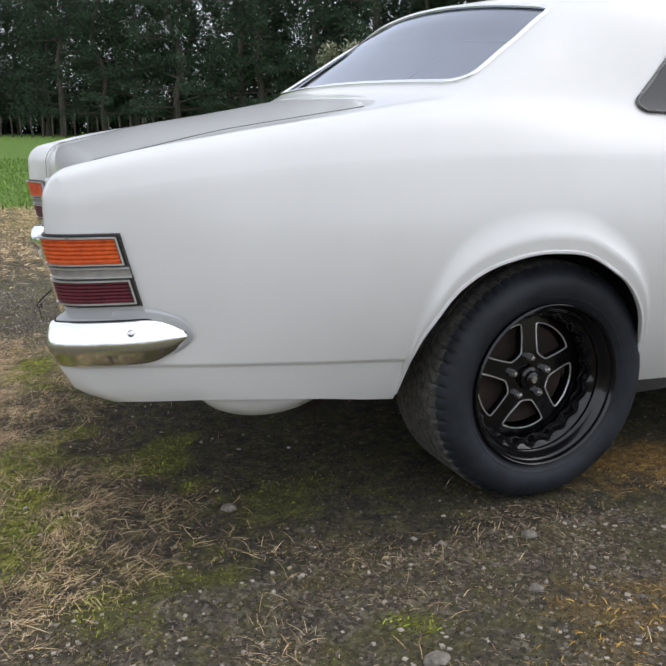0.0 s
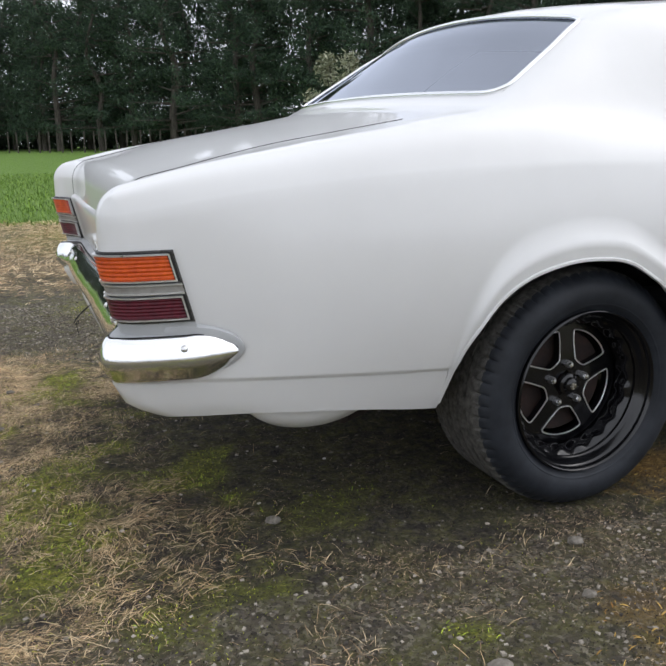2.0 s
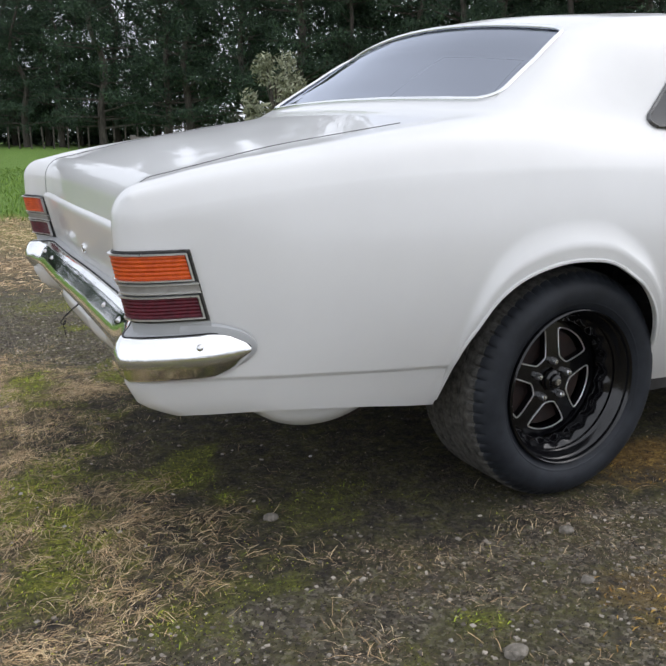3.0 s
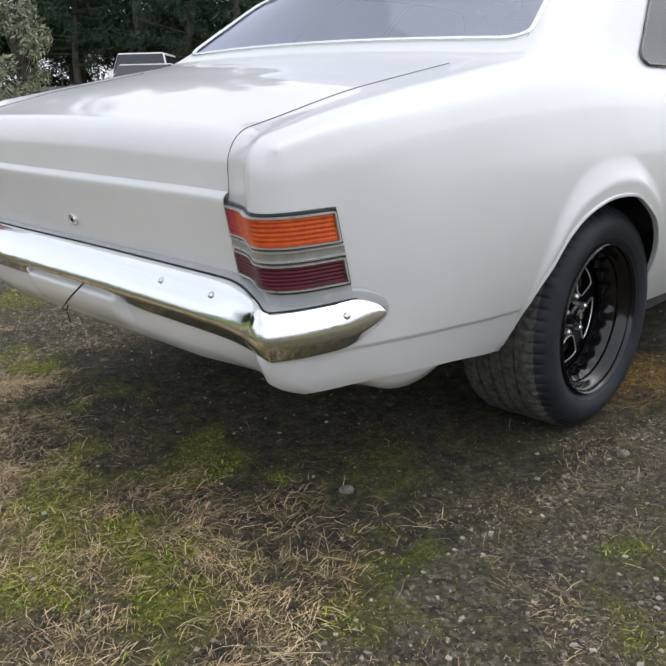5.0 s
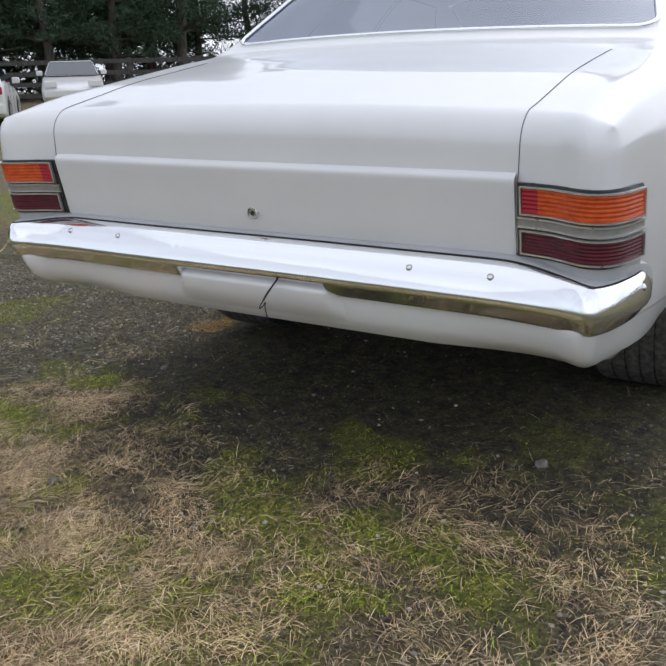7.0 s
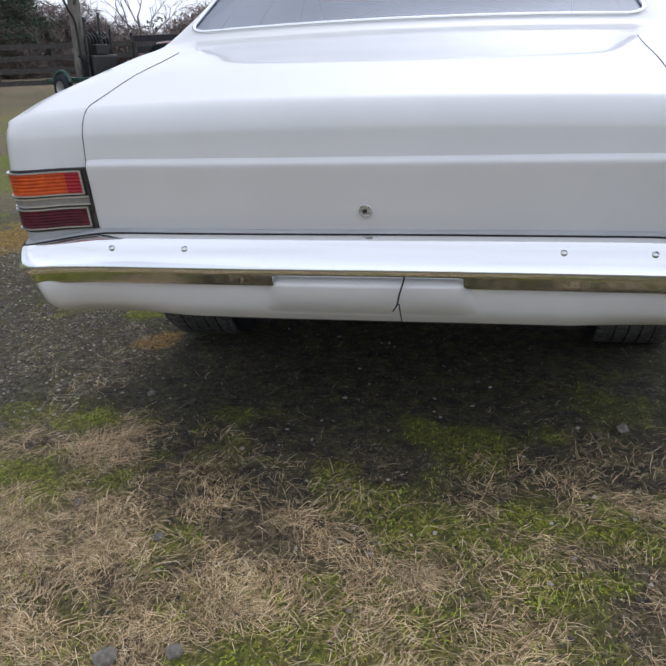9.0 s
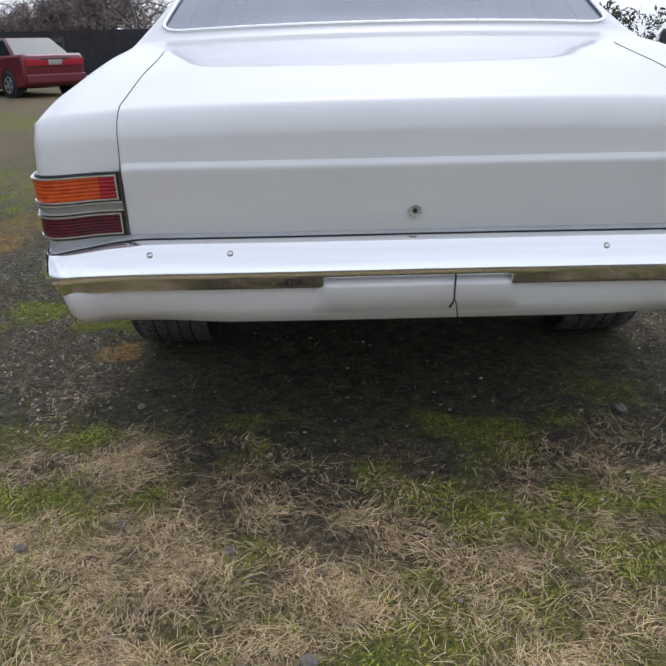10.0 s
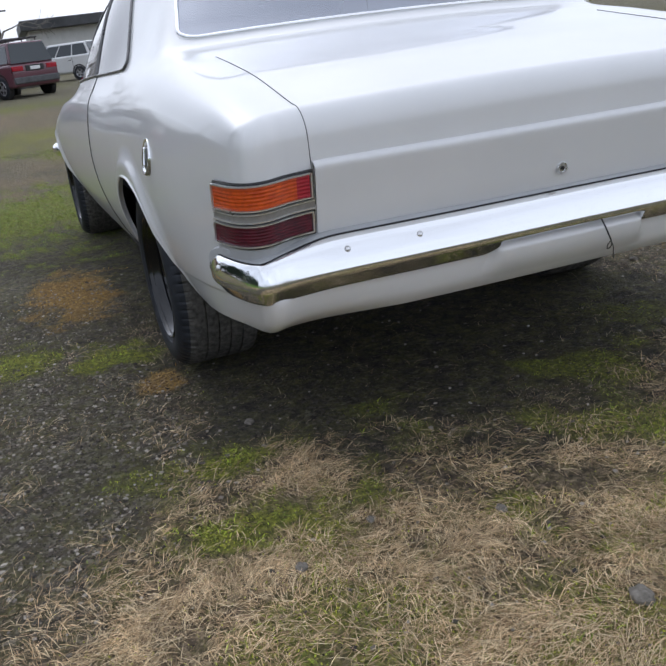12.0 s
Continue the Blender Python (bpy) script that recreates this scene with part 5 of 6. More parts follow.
# posts of the stock fence before the pines
post = thing("fence_post", "weathered grey wooden fence post in the grass", "post", group="stock fence posts")
part("post", tube([(0, 0, -0.2), (0, 0, 1.05)], 0.035, 8), BARK, post)
for k in range(64):
    t = (k + rng.uniform(-0.25, 0.25)) / 63
    x, y = -14 + 31 * t, 55 - 24 * t
    m = pose(x, y, rise(x, y), rng.uniform(-3, 3), rng.uniform(-3, 3), 0)
    if k == 0:
        post.matrix_basis = m
    else:
        copy_thing(post, m)


def bush(x, y, z0, h, w, material, label):
    tree = thing("young_tree", label, "tree", pose(x, y, z0))
    bm = bmesh.new()
    r = random.Random(5)
    centres, radii = [], []
    add_tube(bm, [(0, 0, -0.1), (0.05, 0, 0.5 * h), (0, 0.03, 0.85 * h)], [0.05, 0.035, 0.01], 7)
    for k in range(34):
        z = h * r.uniform(0.25, 1.0)
        reach = w * math.sqrt(max(0.05, 1 - ((z / h - 0.55) / 0.5) ** 2)) * r.uniform(0.3, 1.0)
        a = r.uniform(0, math.tau)
        tip = (math.cos(a) * reach, math.sin(a) * reach, z)
        add_tube(bm, [(0, 0, z * 0.6), tip], [0.02, 0.006], 5)
        centres.append(tip), radii.append(0.26 * r.uniform(0.6, 1.2))
    part("trunk", bm, BARK, tree, smooth=60)
    leafy("crown", *clumps(centres, radii, (0.03, 0.08), 120, 0.9), material, tree, "grey-green loose foliage")


bush(6.3, 13.6, 0.0, 2.55, 0.62, OLIVE, "young grey-green tree beside the stock fence")

# low paling and wire fence beyond the young tree
WOOD = vary(shader("grey_wood", (0.2, 0.18, 0.16), 0.9), 12, (0.10, 0.09, 0.08), (0.26, 0.24, 0.22), bump=0.4)
DARKWOOD = vary(shader("dark_wood", (0.05, 0.045, 0.042), 0.9), 10, (0.028, 0.026, 0.025), (0.085, 0.078, 0.07), bump=0.4)


def rail_fence(name, label, a, b, bays, height, rails, material, thick=0.12):
    fence = thing(name, label, "fence")
    a, b = Vector((*a, rise(*a))), Vector((*b, rise(*b)))
    d = (b - a).normalized()
    yaw = math.degrees(math.atan2(d.y, d.x))
    for k in range(bays + 1):
        p = a + (b - a) * (k / bays)
        ob = part("post", box((-0.07, -0.07, -0.3), (0.07, 0.07, height + 0.1)), material, fence, bevel=0.01)
        ob.matrix_world = pose(p.x, p.y, p.z, 0, 0, yaw)
        if k < bays:
            length = (b - a).length / bays
            for i in range(rails):
                z = height * (0.25 + 0.75 * i / (rails - 1))
                o = part("rail", box((0, -0.10, z - thick / 2), (length, -0.065, z + thick / 2)), material, fence)
                o.matrix_world = pose(p.x, p.y, p.z + rng.uniform(-0.02, 0.02), 0, -math.degrees(math.asin((b - a).z / (b - a).length)), yaw)
    return fence


rail_fence("rail_fence", "dark timber yard fence with wide rails", (17.6, 24.2), (24.3, 11.6), 6, 1.45, 4, DARKWOOD, 0.15)
rail_fence("rail_fence", "dark timber yard fence with wide rails", (24.4, 11.5), (28.8, 9.6), 3, 1.40, 4, DARKWOOD, 0.15)
rail_fence("paling_fence", "low grey timber fence at the field edge", (5.2, 21.5), (11.5, 18.5), 5, 0.75, 3, WOOD, 0.10)

# tall black screen fence
SCREEN = vary(shader("black_screen", (0.02, 0.021, 0.025), 0.8), 3, (0.012, 0.013, 0.016), (0.030, 0.031, 0.036), bump=0.3)
screen = thing("screen_fence", "tall black windbreak screen fence round the yard", "fence")
pa, pb = Vector((29.5, 13.8, 0)), Vector((38.6, -0.8, 0))
for k in range(9):
    p, q = pa + (pb - pa) * (k / 9), pa + (pb - pa) * ((k + 1) / 9)
    yaw = math.degrees(math.atan2((q - p).y, (q - p).x))
    o = part("screen_panel", box((0, -0.02, 0), ((q - p).length, 0.02, 1.85)), SCREEN, screen)
    o.matrix_world = pose(p.x, p.y, rise(p.x, p.y) - 0.1, 0, 0, yaw)
    o = part("screen_post", tube([(0, 0.06, -0.1), (0, 0.06, 1.95)], 0.05, 8), DARKWOOD, screen)
    o.matrix_world = pose(p.x, p.y, rise(p.x, p.y) - 0.1)


# bare winter trees
def bare_tree(seed, height):
    r = random.Random(seed)
    tree = thing("bare_tree", "leafless spreading winter tree behind the screen fence", "tree", group="bare trees")
    bm = bmesh.new()

    def grow(p, d, length, rad, depth):
        pts = [p]
        for k in range(3):
            d = (d + Vector((r.uniform(-0.22, 0.22), r.uniform(-0.22, 0.22), r.uniform(-0.05, 0.15)))).normalized()
            pts.append(pts[-1] + d * length / 3)
        add_tube(bm, pts, [rad, rad * 0.88, rad * 0.76, rad * 0.62], 6 if depth < 2 else 4, cap=False)
        if depth >= 5:
            return
        for k in range(r.choice((2, 3, 3)) if depth else 4):
            a = r.uniform(0, math.tau)
            side = d.orthogonal().normalized()
            side = side * math.cos(a) + d.cross(side) * math.sin(a)
            spread = r.uniform(0.45, 0.95)
            grow(pts[-1 - (k % 2)], (d + side * spread).normalized(), length * r.uniform(0.62, 0.82), rad * 0.58, depth + 1)

    grow(Vector((0, 0, -0.2)), Vector((0, 0, 1)), height * 0.27, 0.15, 0)
    part("trunk", bm, PALEBARK, tree, smooth=70)
    return tree


bt = [bare_tree(11, 7.5), bare_tree(23, 8.0)]
for i, (x, y, k) in enumerate(((44, 10.2, 1.0), (46, 5.2, 1.1), (50, 13.5, 1.2), (58, 1.5, 1.1), (47, 21, 1.0), (52, 8.0, 1.1), (60, 18, 1.2), (62, 7, 1.1))):
    m = pose(x, y, rise(x, y), 0, 0, 77 * i) @ Matrix.Diagonal((k, k, k, 1))
    if i < 2:
        bt[i].matrix_basis = m
    else:
        copy_thing(bt[i % 2], m)

# brown brush bank beyond the yard fence
TWIG = island_color("twigs", (0.12, 0.095, 0.085), (0.40, 0.33, 0.30), 0.9, (0.25, 0.20, 0.185))
cs, rs = [], []
for k in range(900):
    t = rng.random()
    x, y = 44 + 8 * t + rng.uniform(-2, 2), 31 - 19 * t + rng.uniform(-2, 2)
    cs.append((x, y, rise(x, y) + rng.uniform(0, 4.2) * (0.75 + 0.3 * math.sin(9 * t)))), rs.append(rng.uniform(0.5, 0.9))
v, f = clumps(cs, rs, (0.15, 0.55), 90, 0.9, 0.06)
me = bpy.data.meshes.new("brush")
me.from_pydata(v, [], f)
me.materials.append(TWIG)
tagged(new("brush", me), "bank of brown leafless brush", "brush", kind="stuff")

# far wooded skyline, all round
cs, rs = [], []
for k in range(1400):
    a = rng.uniform(0, math.tau)
    d = rng.uniform(150, 190)
    if radians(-12) < a < radians(16) or a > radians(348):
        h = 2.5
    else:
        h = 7.0
    cs.append((d * math.cos(a), d * math.sin(a), 0.9 + rng.uniform(0, h))), rs.append(rng.uniform(2.0, 4.0))
v, f = clumps(cs, rs, (0.3, 0.8), 70, 0.8)
me = bpy.data.meshes.new("far_woods")
me.from_pydata(v, [], f)
me.materials.append(island_color("far_leaves", (0.035, 0.045, 0.03), (0.09, 0.10, 0.07), 0.9))
tagged(new("far_woods", me), "distant line of mixed woods", "woods", kind="stuff")


# ---- parked vehicles ----
CARGLASS = shader("car_window", (0.022, 0.030, 0.034), 0.05, 0.0, Coat_Weight=0.4)
ALLOY = shader("dull_alloy", (0.42, 0.42, 0.43), 0.42, 0.7)
PLATE = shader("plate_white", (0.7, 0.7, 0.7), 0.5)
PLASTIC = vary(shader("grey_plastic", (0.08, 0.08, 0.085), 0.6), 8, (0.06, 0.06, 0.063), (0.10, 0.10, 0.105))


def body_paint(name, color):
    k = 0.88
    return vary(shader(name, color, 0.3, 0.0, Coat_Weight=0.5), 2.0, tuple(c * k for c in color), color)


def slab(outline, half, tuck, crown=0.0):
    """A side outline drawn out across the car, with its edges drawn in."""
    bm = bmesh.new()
    cx = sum(p[0] for p in outline) / len(outline)
    cz = sum(p[1] for p in outline) / len(outline)
    rows = []
    for y, k in ((-half, tuck), (-half + 0.05, 0.0), (-half + 0.18, -crown * 0.6), (0, -crown), (half - 0.18, -crown * 0.6), (half - 0.05, 0.0), (half, tuck)):
        rows.append([(x + (cx - x) * k * 0.35, y, z + (cz - z) * k) for x, z in outline])
    vs = add_grid(bm, rows, True)
    bm.faces.new(vs[0]), bm.faces.new(vs[-1])
    return bm


def prism(lower, upper):
    """A cabin: a lower and an upper outline of four corners each, as (x, y, z)."""
    bm = bmesh.new()
    vs = add_grid(bm, [lower, upper], True)
    bm.faces.new(vs[0]), bm.faces.new(vs[1])
    return bm


def vehicle(name, label, place, paint, lower, cab, length, half=0.84, wheel_r=0.31, wheels=(0.8, 3.4), side_panes=3, trim=None, two_tone=None, broad=False):
    """cab: (rear base x, rear top x, front top x, front base x, belt z, roof z). x runs from tail to nose."""
    v = thing(name, label, "car", place)
    part("body", slab(lower, half, 0.055, 0.02), paint, v, smooth=45, bevel=0.05)
    rb, rt, ft, fb, bz, rz = cab
    hb, ht = half - 0.07, half - 0.22
    cabin = part("cabin", prism([(rb, -hb, bz), (fb, -hb, bz), (fb, hb, bz), (rb, hb, bz)], [(rt, -ht, rz), (ft, -ht, rz), (ft, ht, rz), (rt, ht, rz)]), paint, v, smooth=35, bevel=0.05)

    def pane(corners, nm="window"):
        bm = bmesh.new()
        q = [Vector(c) for c in corners]
        mid = sum(q, Vector()) / len(q)
        n = (q[1] - q[0]).cross(q[2] - q[0]).normalized()
        if n.dot(mid - Vector(((rb + fb) / 2, 0, (bz + rz) / 2))) < 0:
            n = -n
        a = [bm.verts.new(c + n * 0.012) for c in q]
        b = [bm.verts.new(c - n * 0.02) for c in q]
        bm.faces.new(a)
        for i in range(len(q)):
            bm.faces.new((a[i], a[(i + 1) % len(q)], b[(i + 1) % len(q)], b[i]))
        part(nm, bm, CARGLASS, cabin)

    def on(f, h, s):
        """A place on a cabin side: share from tail to nose, share of height."""
        x0, x1 = rb + (rt - rb) * h, fb + (ft - fb) * h
        return (x0 + (x1 - x0) * f, s * (hb + (ht - hb) * h), bz + (rz - bz) * h)

    for s in (1, -1):
        cuts = np.linspace(0.04, 0.96, side_panes + 1)
        for a, b in zip(cuts, cuts[1:]):
            pane([on(a + 0.012, 0.08, s), on(b - 0.012, 0.08, s), on(b - 0.012, 0.86, s), on(a + 0.012, 0.86, s)])
    for x0, x1 in ((rb, rt), (fb, ft)):
        pane([(x0 + (x1 - x0) * h, k * (hb + (ht - hb) * h) * 0.96, bz + (rz - bz) * h) for k, h in ((-1, 0.04), (1, 0.04), (1, 0.93), (-1, 0.93))], "windscreen")
    for x in wheels:
        for s in (1, -1):
            w = part("wheel", lathe([(0.0, 0.07), (0.06, 0.07), (wheel_r * 0.62, 0.085), (wheel_r * 0.66, 0.10), (wheel_r * 0.9, 0.10), (wheel_r, 0.07), (wheel_r, -0.08), (0.0, -0.08)], 28), RUBBER, v, smooth=40)
            w.matrix_basis = pose(x, s * (half - 0.075), wheel_r, 0, 0, 0 if s > 0 else 180)
            rim = part("rim", lathe([(0.0, 0.092), (0.05, 0.096), (wheel_r * 0.26, 0.088), (wheel_r * 0.54, 0.096), (wheel_r * 0.60, 0.104), (wheel_r * 0.62, 0.09)], 30), [ALLOY, GAP], w, smooth=40)
            for f in rim.data.polygons:
                c = f.center
                if wheel_r * 0.26 < math.hypot(c.x, c.z) < wheel_r * 0.54 and math.degrees(math.atan2(c.z, c.x)) % 72 < 42:
                    f.material_index = 1
            arch = part("wheel_arch", lathe([(wheel_r * 1.18, -0.06), (wheel_r * 1.18, 0.088), (wheel_r * 1.0, 0.088)], 28), UNDER, v, smooth=40)
            arch.matrix_basis = pose(x, s * (half - 0.082), wheel_r * 1.06, 0, 0, 0 if s > 0 else 180)
    zs = [p[1] for p in lower]
    z0 = min(zs)
    for x0, x1, nm in ((-0.07, 0.12, "rear_bumper"), (length - 0.12, length + 0.05, "front_bumper")):
        part(nm, box((x0, -half + 0.03, z0 + 0.12), (x1, half - 0.03, z0 + 0.34)), trim or paint, v, bevel=0.04)
    for s in (1, -1):
        part("tail_lamp", box((-0.035, s * (half - 0.44) if s > 0 else -(half - 0.04), bz - 0.22), (0.10, s * (half - 0.04) if s > 0 else -(half - 0.44), bz - 0.07)), REDB, v, bevel=0.015)
        part("headlamp", box((length - 0.12, min(s * (half - 0.42), s * (half - 0.06)), bz - 0.32), (length + 0.012, max(s * (half - 0.42), s * (half - 0.06)), bz - 0.16)), PLATE, v, bevel=0.02)
        part("mirror", box((fb - 0.50, min(s * half * 0.98, s * (half + 0.16)), bz + 0.02), (fb - 0.40, max(s * half * 0.98, s * (half + 0.16)), bz + 0.16)), trim or paint, v, bevel=0.03)
    if broad:
        part("lamp_band", box((-0.045, -half + 0.05, bz - 0.23), (0.03, half - 0.05, bz - 0.10)), REDB, v, "broad red lamp band across the tail", bevel=0.015)
    part("plate_recess", box((-0.03, -0.34, bz - 0.25), (0.02, 0.34, bz - 0.06)), BLACKP, v, bevel=0.01)
    part("number_plate", box((-0.045, -0.18, bz - 0.21), (-0.015, 0.18, bz - 0.10)), PLATE, v)
    for s in (1, -1):
        for x in np.linspace(rb, fb, side_panes + 1)[1:-1]:
            part("door_seam", box((float(x) - 0.008, s * half - 0.004, z0 + 0.14), (float(x) + 0.008, s * half + 0.004, bz - 0.02)), GAP, v)
            part("door_handle", box((float(x) + 0.05, s * half - 0.006, bz - 0.16), (float(x) + 0.20, s * half + 0.020, bz - 0.125)), PLASTIC, v, bevel=0.008)
    if two_tone:
        for s in (1, -1):
            part("lower_trim", box((wheels[0] + 0.40, s * half - 0.006, z0 + 0.02), (wheels[1] - 0.40, s * half + 0.010, z0 + 0.24)), two_tone, v)
    return v


def at(x, y, heading):
    return pose(x, y, rise(x, y) - 0.01, 0, 0, heading)


SEDAN = [(0.0, 0.40), (0.05, 0.28), (0.5, 0.22), (3.9, 0.20), (4.35, 0.26), (4.42, 0.45), (4.36, 0.66), (4.2, 0.74), (3.15, 0.90), (0.95, 0.96), (0.12, 0.98), (0.0, 0.90)]
LOW_SEDAN = [(0.0, 0.40), (0.05, 0.28), (0.5, 0.22), (3.9, 0.20), (4.35, 0.24), (4.42, 0.40), (4.38, 0.54), (4.25, 0.62), (3.7, 0.76), (3.0, 0.90), (0.95, 0.96), (0.12, 0.98), (0.0, 0.90)]
SUV = [(0.0, 0.45), (0.05, 0.36), (0.5, 0.34), (3.7, 0.34), (4.0, 0.38), (4.09, 0.55), (4.08, 0.86), (4.02, 0.98), (3.8, 1.04), (3.0, 1.10), (0.1, 1.10), (0.0, 1.0)]
UTE = [(0.0, 0.60), (0.05, 0.48), (0.6, 0.45), (4.5, 0.42), (4.9, 0.48), (4.98, 0.65), (4.97, 1.00), (4.86, 1.10), (3.85, 1.18), (0.05, 1.18), (0.0, 1.12)]
WHITE = body_paint("white_car_paint", (0.72, 0.72, 0.71))
RED = body_paint("red_car_paint", (0.15, 0.009, 0.024))
MAROON = body_paint("maroon_paint", (0.16, 0.022, 0.035))
PLUM = body_paint("plum_paint", (0.13, 0.05, 0.065))


def placed(x, y, heading, length):
    """A pose that puts a vehicle's middle at x, y."""
    h = radians(heading)
    return at(x - math.cos(h) * length / 2, y - math.sin(h) * length / 2, heading)


vehicle("sedan", "white sedan with red tail lamps parked on grass", placed(10.83, 16.06, 48, 4.4), WHITE, SEDAN, (0.55, 1.10, 2.35, 3.2, 0.94, 1.40), 4.4)
vehicle("wagon", "white utility wagon parked beyond the sedan", placed(13.2, 19.6, 46, 4.4), WHITE, SUV, (0.1, 0.35, 2.3, 3.0, 1.04, 1.62), 4.05)
vehicle("sedan", "white sedan parked facing the yard with clear windscreen", placed(16.4, 19.0, 228, 4.4), WHITE, LOW_SEDAN, (0.55, 1.10, 2.15, 3.1, 0.93, 1.36), 4.4)
vehicle("sedan", "dark red sedan with broad tail lamps parked by the screen fence", placed(21.9, 8.9, 48, 4.4) @ Matrix.Diagonal((1.05, 1.05, 1.10, 1)), RED, SEDAN, (0.5, 1.15, 2.35, 3.2, 0.94, 1.36), 4.4, broad=True)
ute = vehicle("double_cab_ute", "white double-cab ute with ladder frame on tray", placed(33.9, 5.7, 112, 4.95), WHITE, UTE, (1.50, 1.66, 3.10, 3.85, 1.14, 1.80), 4.95, 0.87, 0.36, (1.1, 4.05), 2)
bm = bmesh.new()
for x in (0.25, 1.35):
    for y in (-0.7, 0.7):
        add_tube(bm, [(x, y, 1.08), (x, y * 0.85, 1.70)], 0.03, 6)
    add_tube(bm, [(x, -0.6, 1.70), (x, 0.6, 1.70)], 0.03, 6)
for y in (-0.6, 0.6):
    add_tube(bm, [(0.25, y, 1.70), (1.35, y, 1.70)], 0.03, 6)
part("ladder_frame", bm, STEEL, ute)
suv = vehicle("compact_suv", "maroon and grey compact suv with rear spare wheel", placed(30.35, 3.85, 52, 4.1), MAROON, SUV, (0.12, 0.42, 2.15, 2.95, 1.04, 1.70), 4.08, 0.84, 0.34, (0.75, 3.2), 3, PLASTIC, PLASTIC)
sp = part("spare_wheel", lathe([(0.0, 0.10), (0.2, 0.10), (0.30, 0.08), (0.33, 0.0), (0.0, 0.0)], 28), RUBBER, suv, "black spare wheel", smooth=40)
sp.matrix_basis = pose(-0.02, -0.1, 0.95, 0, 0, 90)
wd = vehicle("four_wheel_drive", "plum four-wheel drive with black roof rack", placed(31.15, 1.17, 28, 4.5), PLUM, SUV, (0.08, 0.25, 2.5, 3.1, 1.10, 1.80), 4.1, 0.88, 0.38, (0.8, 3.25), 3, PLASTIC)
bm = bmesh.new()
for y in (-0.55, 0.55):
    add_tube(bm, [(0.4, y, 1.92), (2.4, y, 1.92)], 0.025, 6)
for x in (0.5, 1.4, 2.3):
    add_tube(bm, [(x, -0.6, 1.92), (x, 0.6, 1.92)], 0.025, 6)
    for y in (-0.55, 0.55):
        add_tube(bm, [(x, y, 1.76), (x, y, 1.92)], 0.02, 6)
part("roof_rack", bm, BLACKP, wd)
vehicle("wagon", "white wagon parked beside a four-wheel drive", placed(41.0, -1.6, 55, 4.2), WHITE, SUV, (0.1, 0.35, 2.3, 3.0, 1.04, 1.66), 4.05)
vehicle("hatchback", "dark parked hatchback at the yard edge", placed(31.0, -14.5, 70, 4.1), body_paint("dark_car_paint", (0.03, 0.035, 0.045)), SUV, (0.1, 0.5, 2.2, 3.0, 1.02, 1.5), 4.05)

# trailer with a raised pole
GREENP = vary(shader("green_trailer_paint", (0.03, 0.08, 0.06), 0.6), 9, (0.02, 0.05, 0.04), (0.05, 0.11, 0.085))
trailer = thing("trailer", "green two-wheeled trailer with machinery and a raised pole", "trailer", at(20.05, 10.9, 60))
part("bed", box((-1.2, -0.70, 0.50), (1.2, 0.70, 0.60)), GREENP, trailer, bevel=0.02)
part("tail_board", box((-1.24, -0.72, 0.48), (-1.18, 0.72, 0.61)), GREENP, trailer, bevel=0.01)
part("drawbar", tube([(1.1, 0.5, 0.52), (2.2, 0, 0.48), (1.1, -0.5, 0.52)], 0.04, 6), GREENP, trailer)
for s in (1, -1):
    part("mudguard", tube([(0.42 * math.cos(a), s * 0.90, 0.36 + 0.42 * math.sin(a)) for a in np.linspace(0.3, math.pi - 0.3, 9)], 0.05, 6), GREENP, trailer, smooth=60)
    w = part("wheel", lathe([(0.0, 0.05), (0.16, 0.06), (0.2, 0.10), (0.30, 0.10), (0.35, 0.06), (0.35, -0.08), (0.0, -0.08)], 24), RUBBER, trailer, smooth=40)
    w.matrix_basis = pose(0, s * 0.90, 0.35, 0, 0, 0 if s > 0 else 180)
    part("rim", lathe([(0.0, 0.06), (0.15, 0.07), (0.19, 0.104)], 20), ALLOY, w, smooth=40)
part("engine", box((-0.6, -0.55, 0.60), (0.35, 0.25, 1.15)), BLACKP, trailer, bevel=0.06)
part("cylinder_head", box((-0.5, -0.35, 1.15), (0.1, 0.05, 1.42)), BLACKP, trailer, bevel=0.03)
part("winch_drum", tube([(0.1, -0.62, 1.50), (0.1, 0.05, 1.50)], 0.20, 18), DARKWOOD, trailer, smooth=40)
for k in range(7):
    ring = part("drum_rib", lathe([(0.20, -0.015), (0.25, -0.01), (0.25, 0.01), (0.20, 0.015)], 18), BLACKP, trailer, smooth=40)
    ring.matrix_basis = pose(0.1, -0.60 + 0.10 * k, 1.50)
part("pole", tube([(0.2, 0.14, 0.6), (0.05, 0.20, 3.0), (-0.1, 0.30, 5.4)], [0.17, 0.16, 0.14], 12), PALEBARK, trailer, "pale leaning pole", smooth=60)
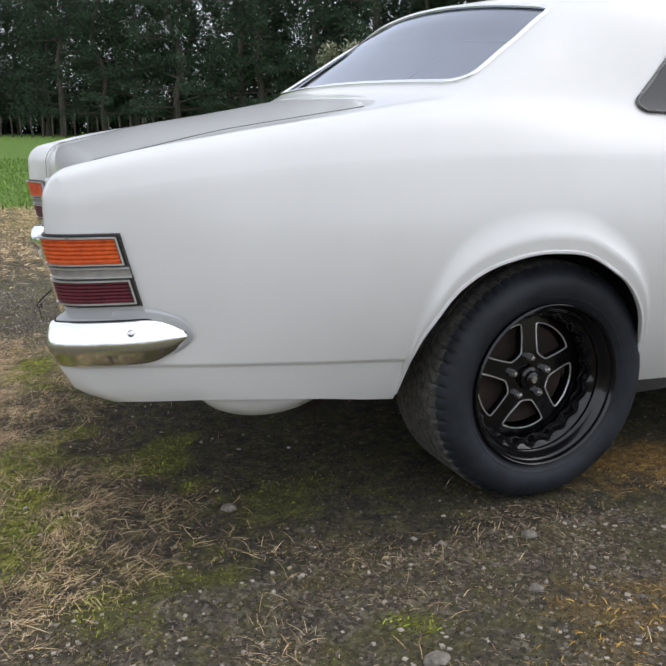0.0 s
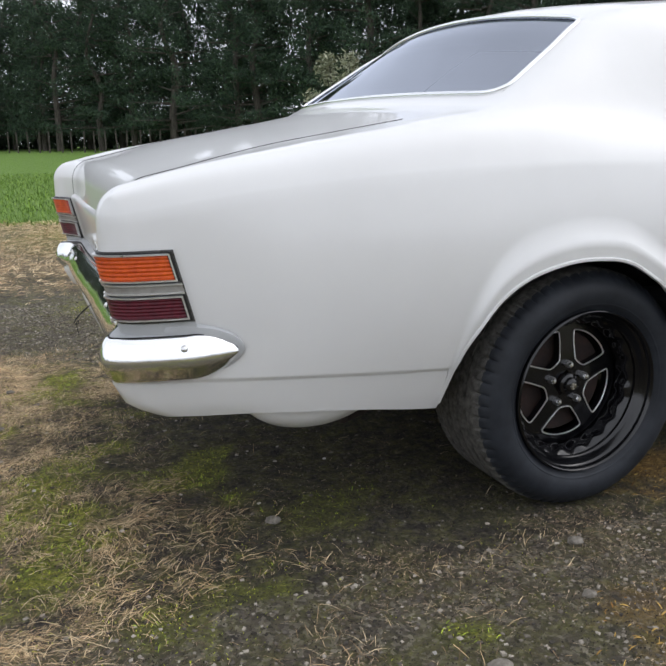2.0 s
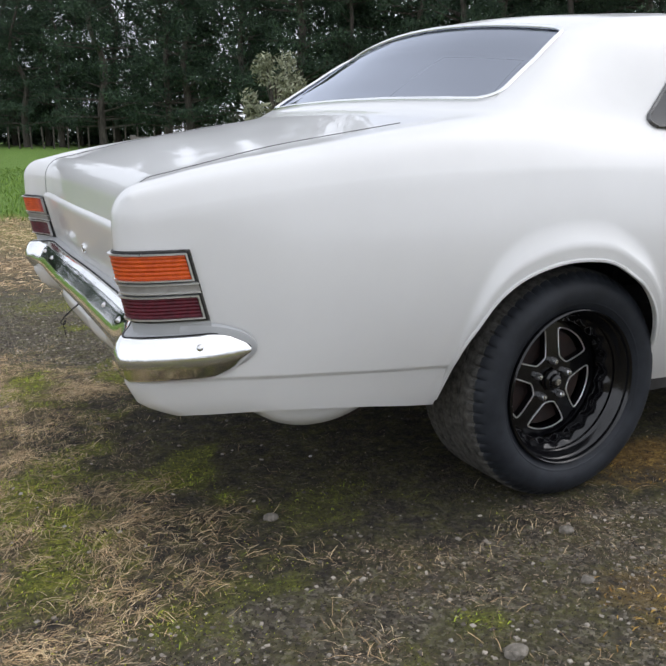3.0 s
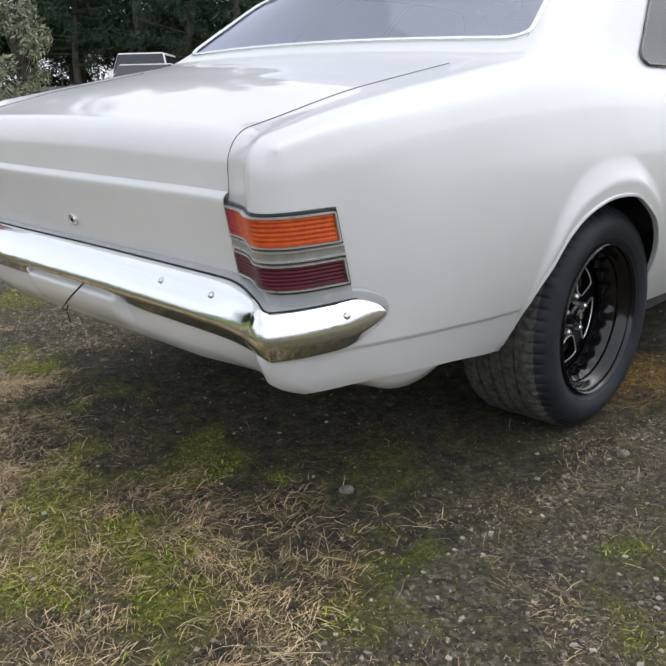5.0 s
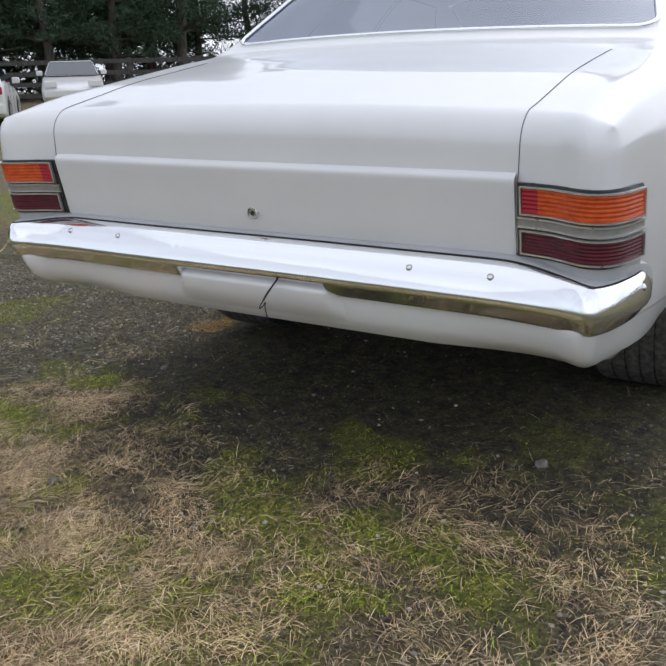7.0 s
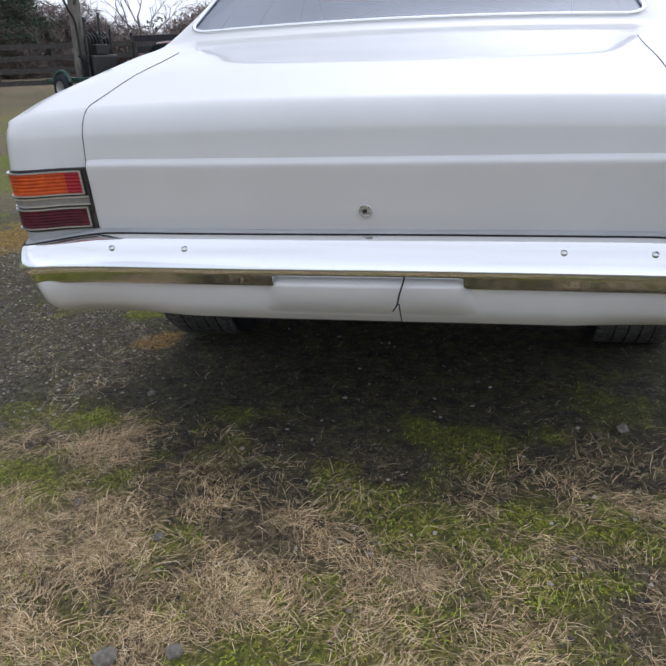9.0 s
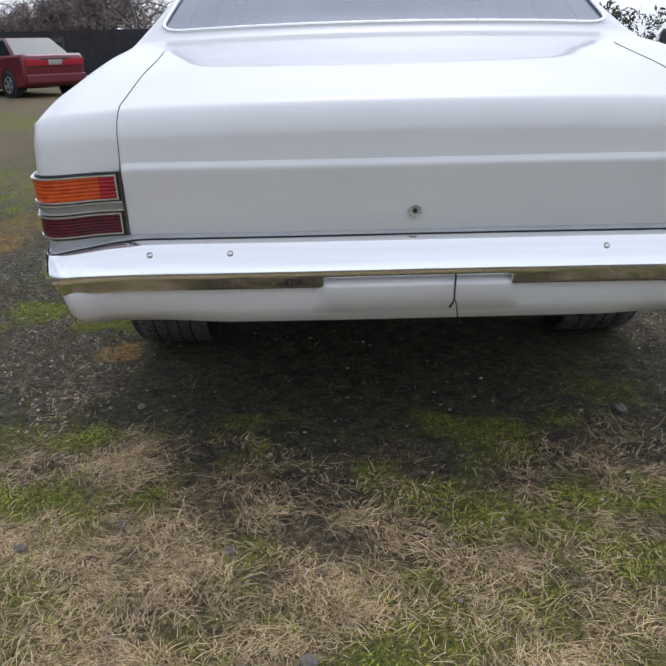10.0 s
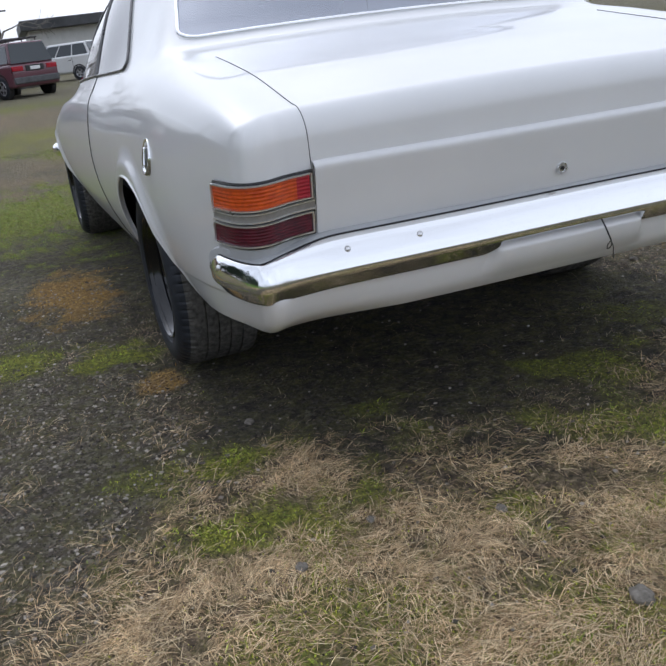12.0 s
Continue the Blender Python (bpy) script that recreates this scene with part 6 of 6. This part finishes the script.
part("frame_hoop", tube(spline([(-0.3, 0.42, 0.60), (-0.3, 0.46, 1.9), (-0.3, 0.62, 2.3), (-0.3, 0.74, 2.65), (-0.3, 0.55, 2.95), (-0.3, 0.36, 2.75), (-0.3, 0.42, 2.4)], 5), 0.035, 6), BLACKP, trailer)
for y, h in ((0.30, 2.1), (-0.18, 2.2), (-0.5, 1.9)):
    part("control_post", tube([(-0.45, y, 0.6), (-0.42, y * 0.95, h)], 0.035, 6), BLACKP, trailer)
part("cross_brace", tube([(-0.45, 0.60, 1.15), (-0.45, 0.10, 0.78)], 0.03, 6), BLACKP, trailer)
part("hose", tube(spline([(-0.45, -0.45, 1.85), (-0.55, -0.20, 1.55), (-0.5, 0.05, 1.75), (-0.45, 0.28, 2.05)], 6), 0.025, 6), BLACKP, trailer)

# white beam lying on the gravel
beam = part("beam", box((-2.3, -0.12, 0.0), (2.3, 0.12, 0.16)), WHITE, bevel=0.01)
beam.matrix_world = at(30.5, 7.0, 100)
tagged(beam, "long white beam lying on grey gravel", "beam")

# pale building with a dark flat roof
WALLP = vary(shader("pale_wall", (0.6, 0.6, 0.58), 0.8), 1.5, (0.52, 0.52, 0.5), (0.64, 0.64, 0.62))
ROOFD = vary(shader("dark_roof", (0.05, 0.052, 0.055), 0.6), 1.5, (0.035, 0.037, 0.04), (0.07, 0.072, 0.076))
shed = thing("shed", "pale wide shed with dark overhanging flat roof", "building", at(62, -4.6, 90) @ pose(0, 0, 0.45))
part("wall", box((-3.4, -8, 0), (3.4, 0, 2.62)), WALLP, shed)
part("roof", box((-3.9, -9, 2.62), (3.9, 0.9, 3.3)), ROOFD, shed, bevel=0.05)

# poles along the road
for x, y, h in ((78, 0.5, 6.0), (90, 6.0, 7.0)):
    pole = thing("power_pole", "thin timber power pole far off", "pole", pose(x, y, rise(x, y)), "power poles")
    part("shaft", tube([(0, 0, -0.2), (0, 0, h)], [0.14, 0.09], 8), BARK, pole)
    part("crossarm", box((-0.05, -0.9, h - 0.5), (0.05, 0.9, h - 0.38)), BARK, pole)
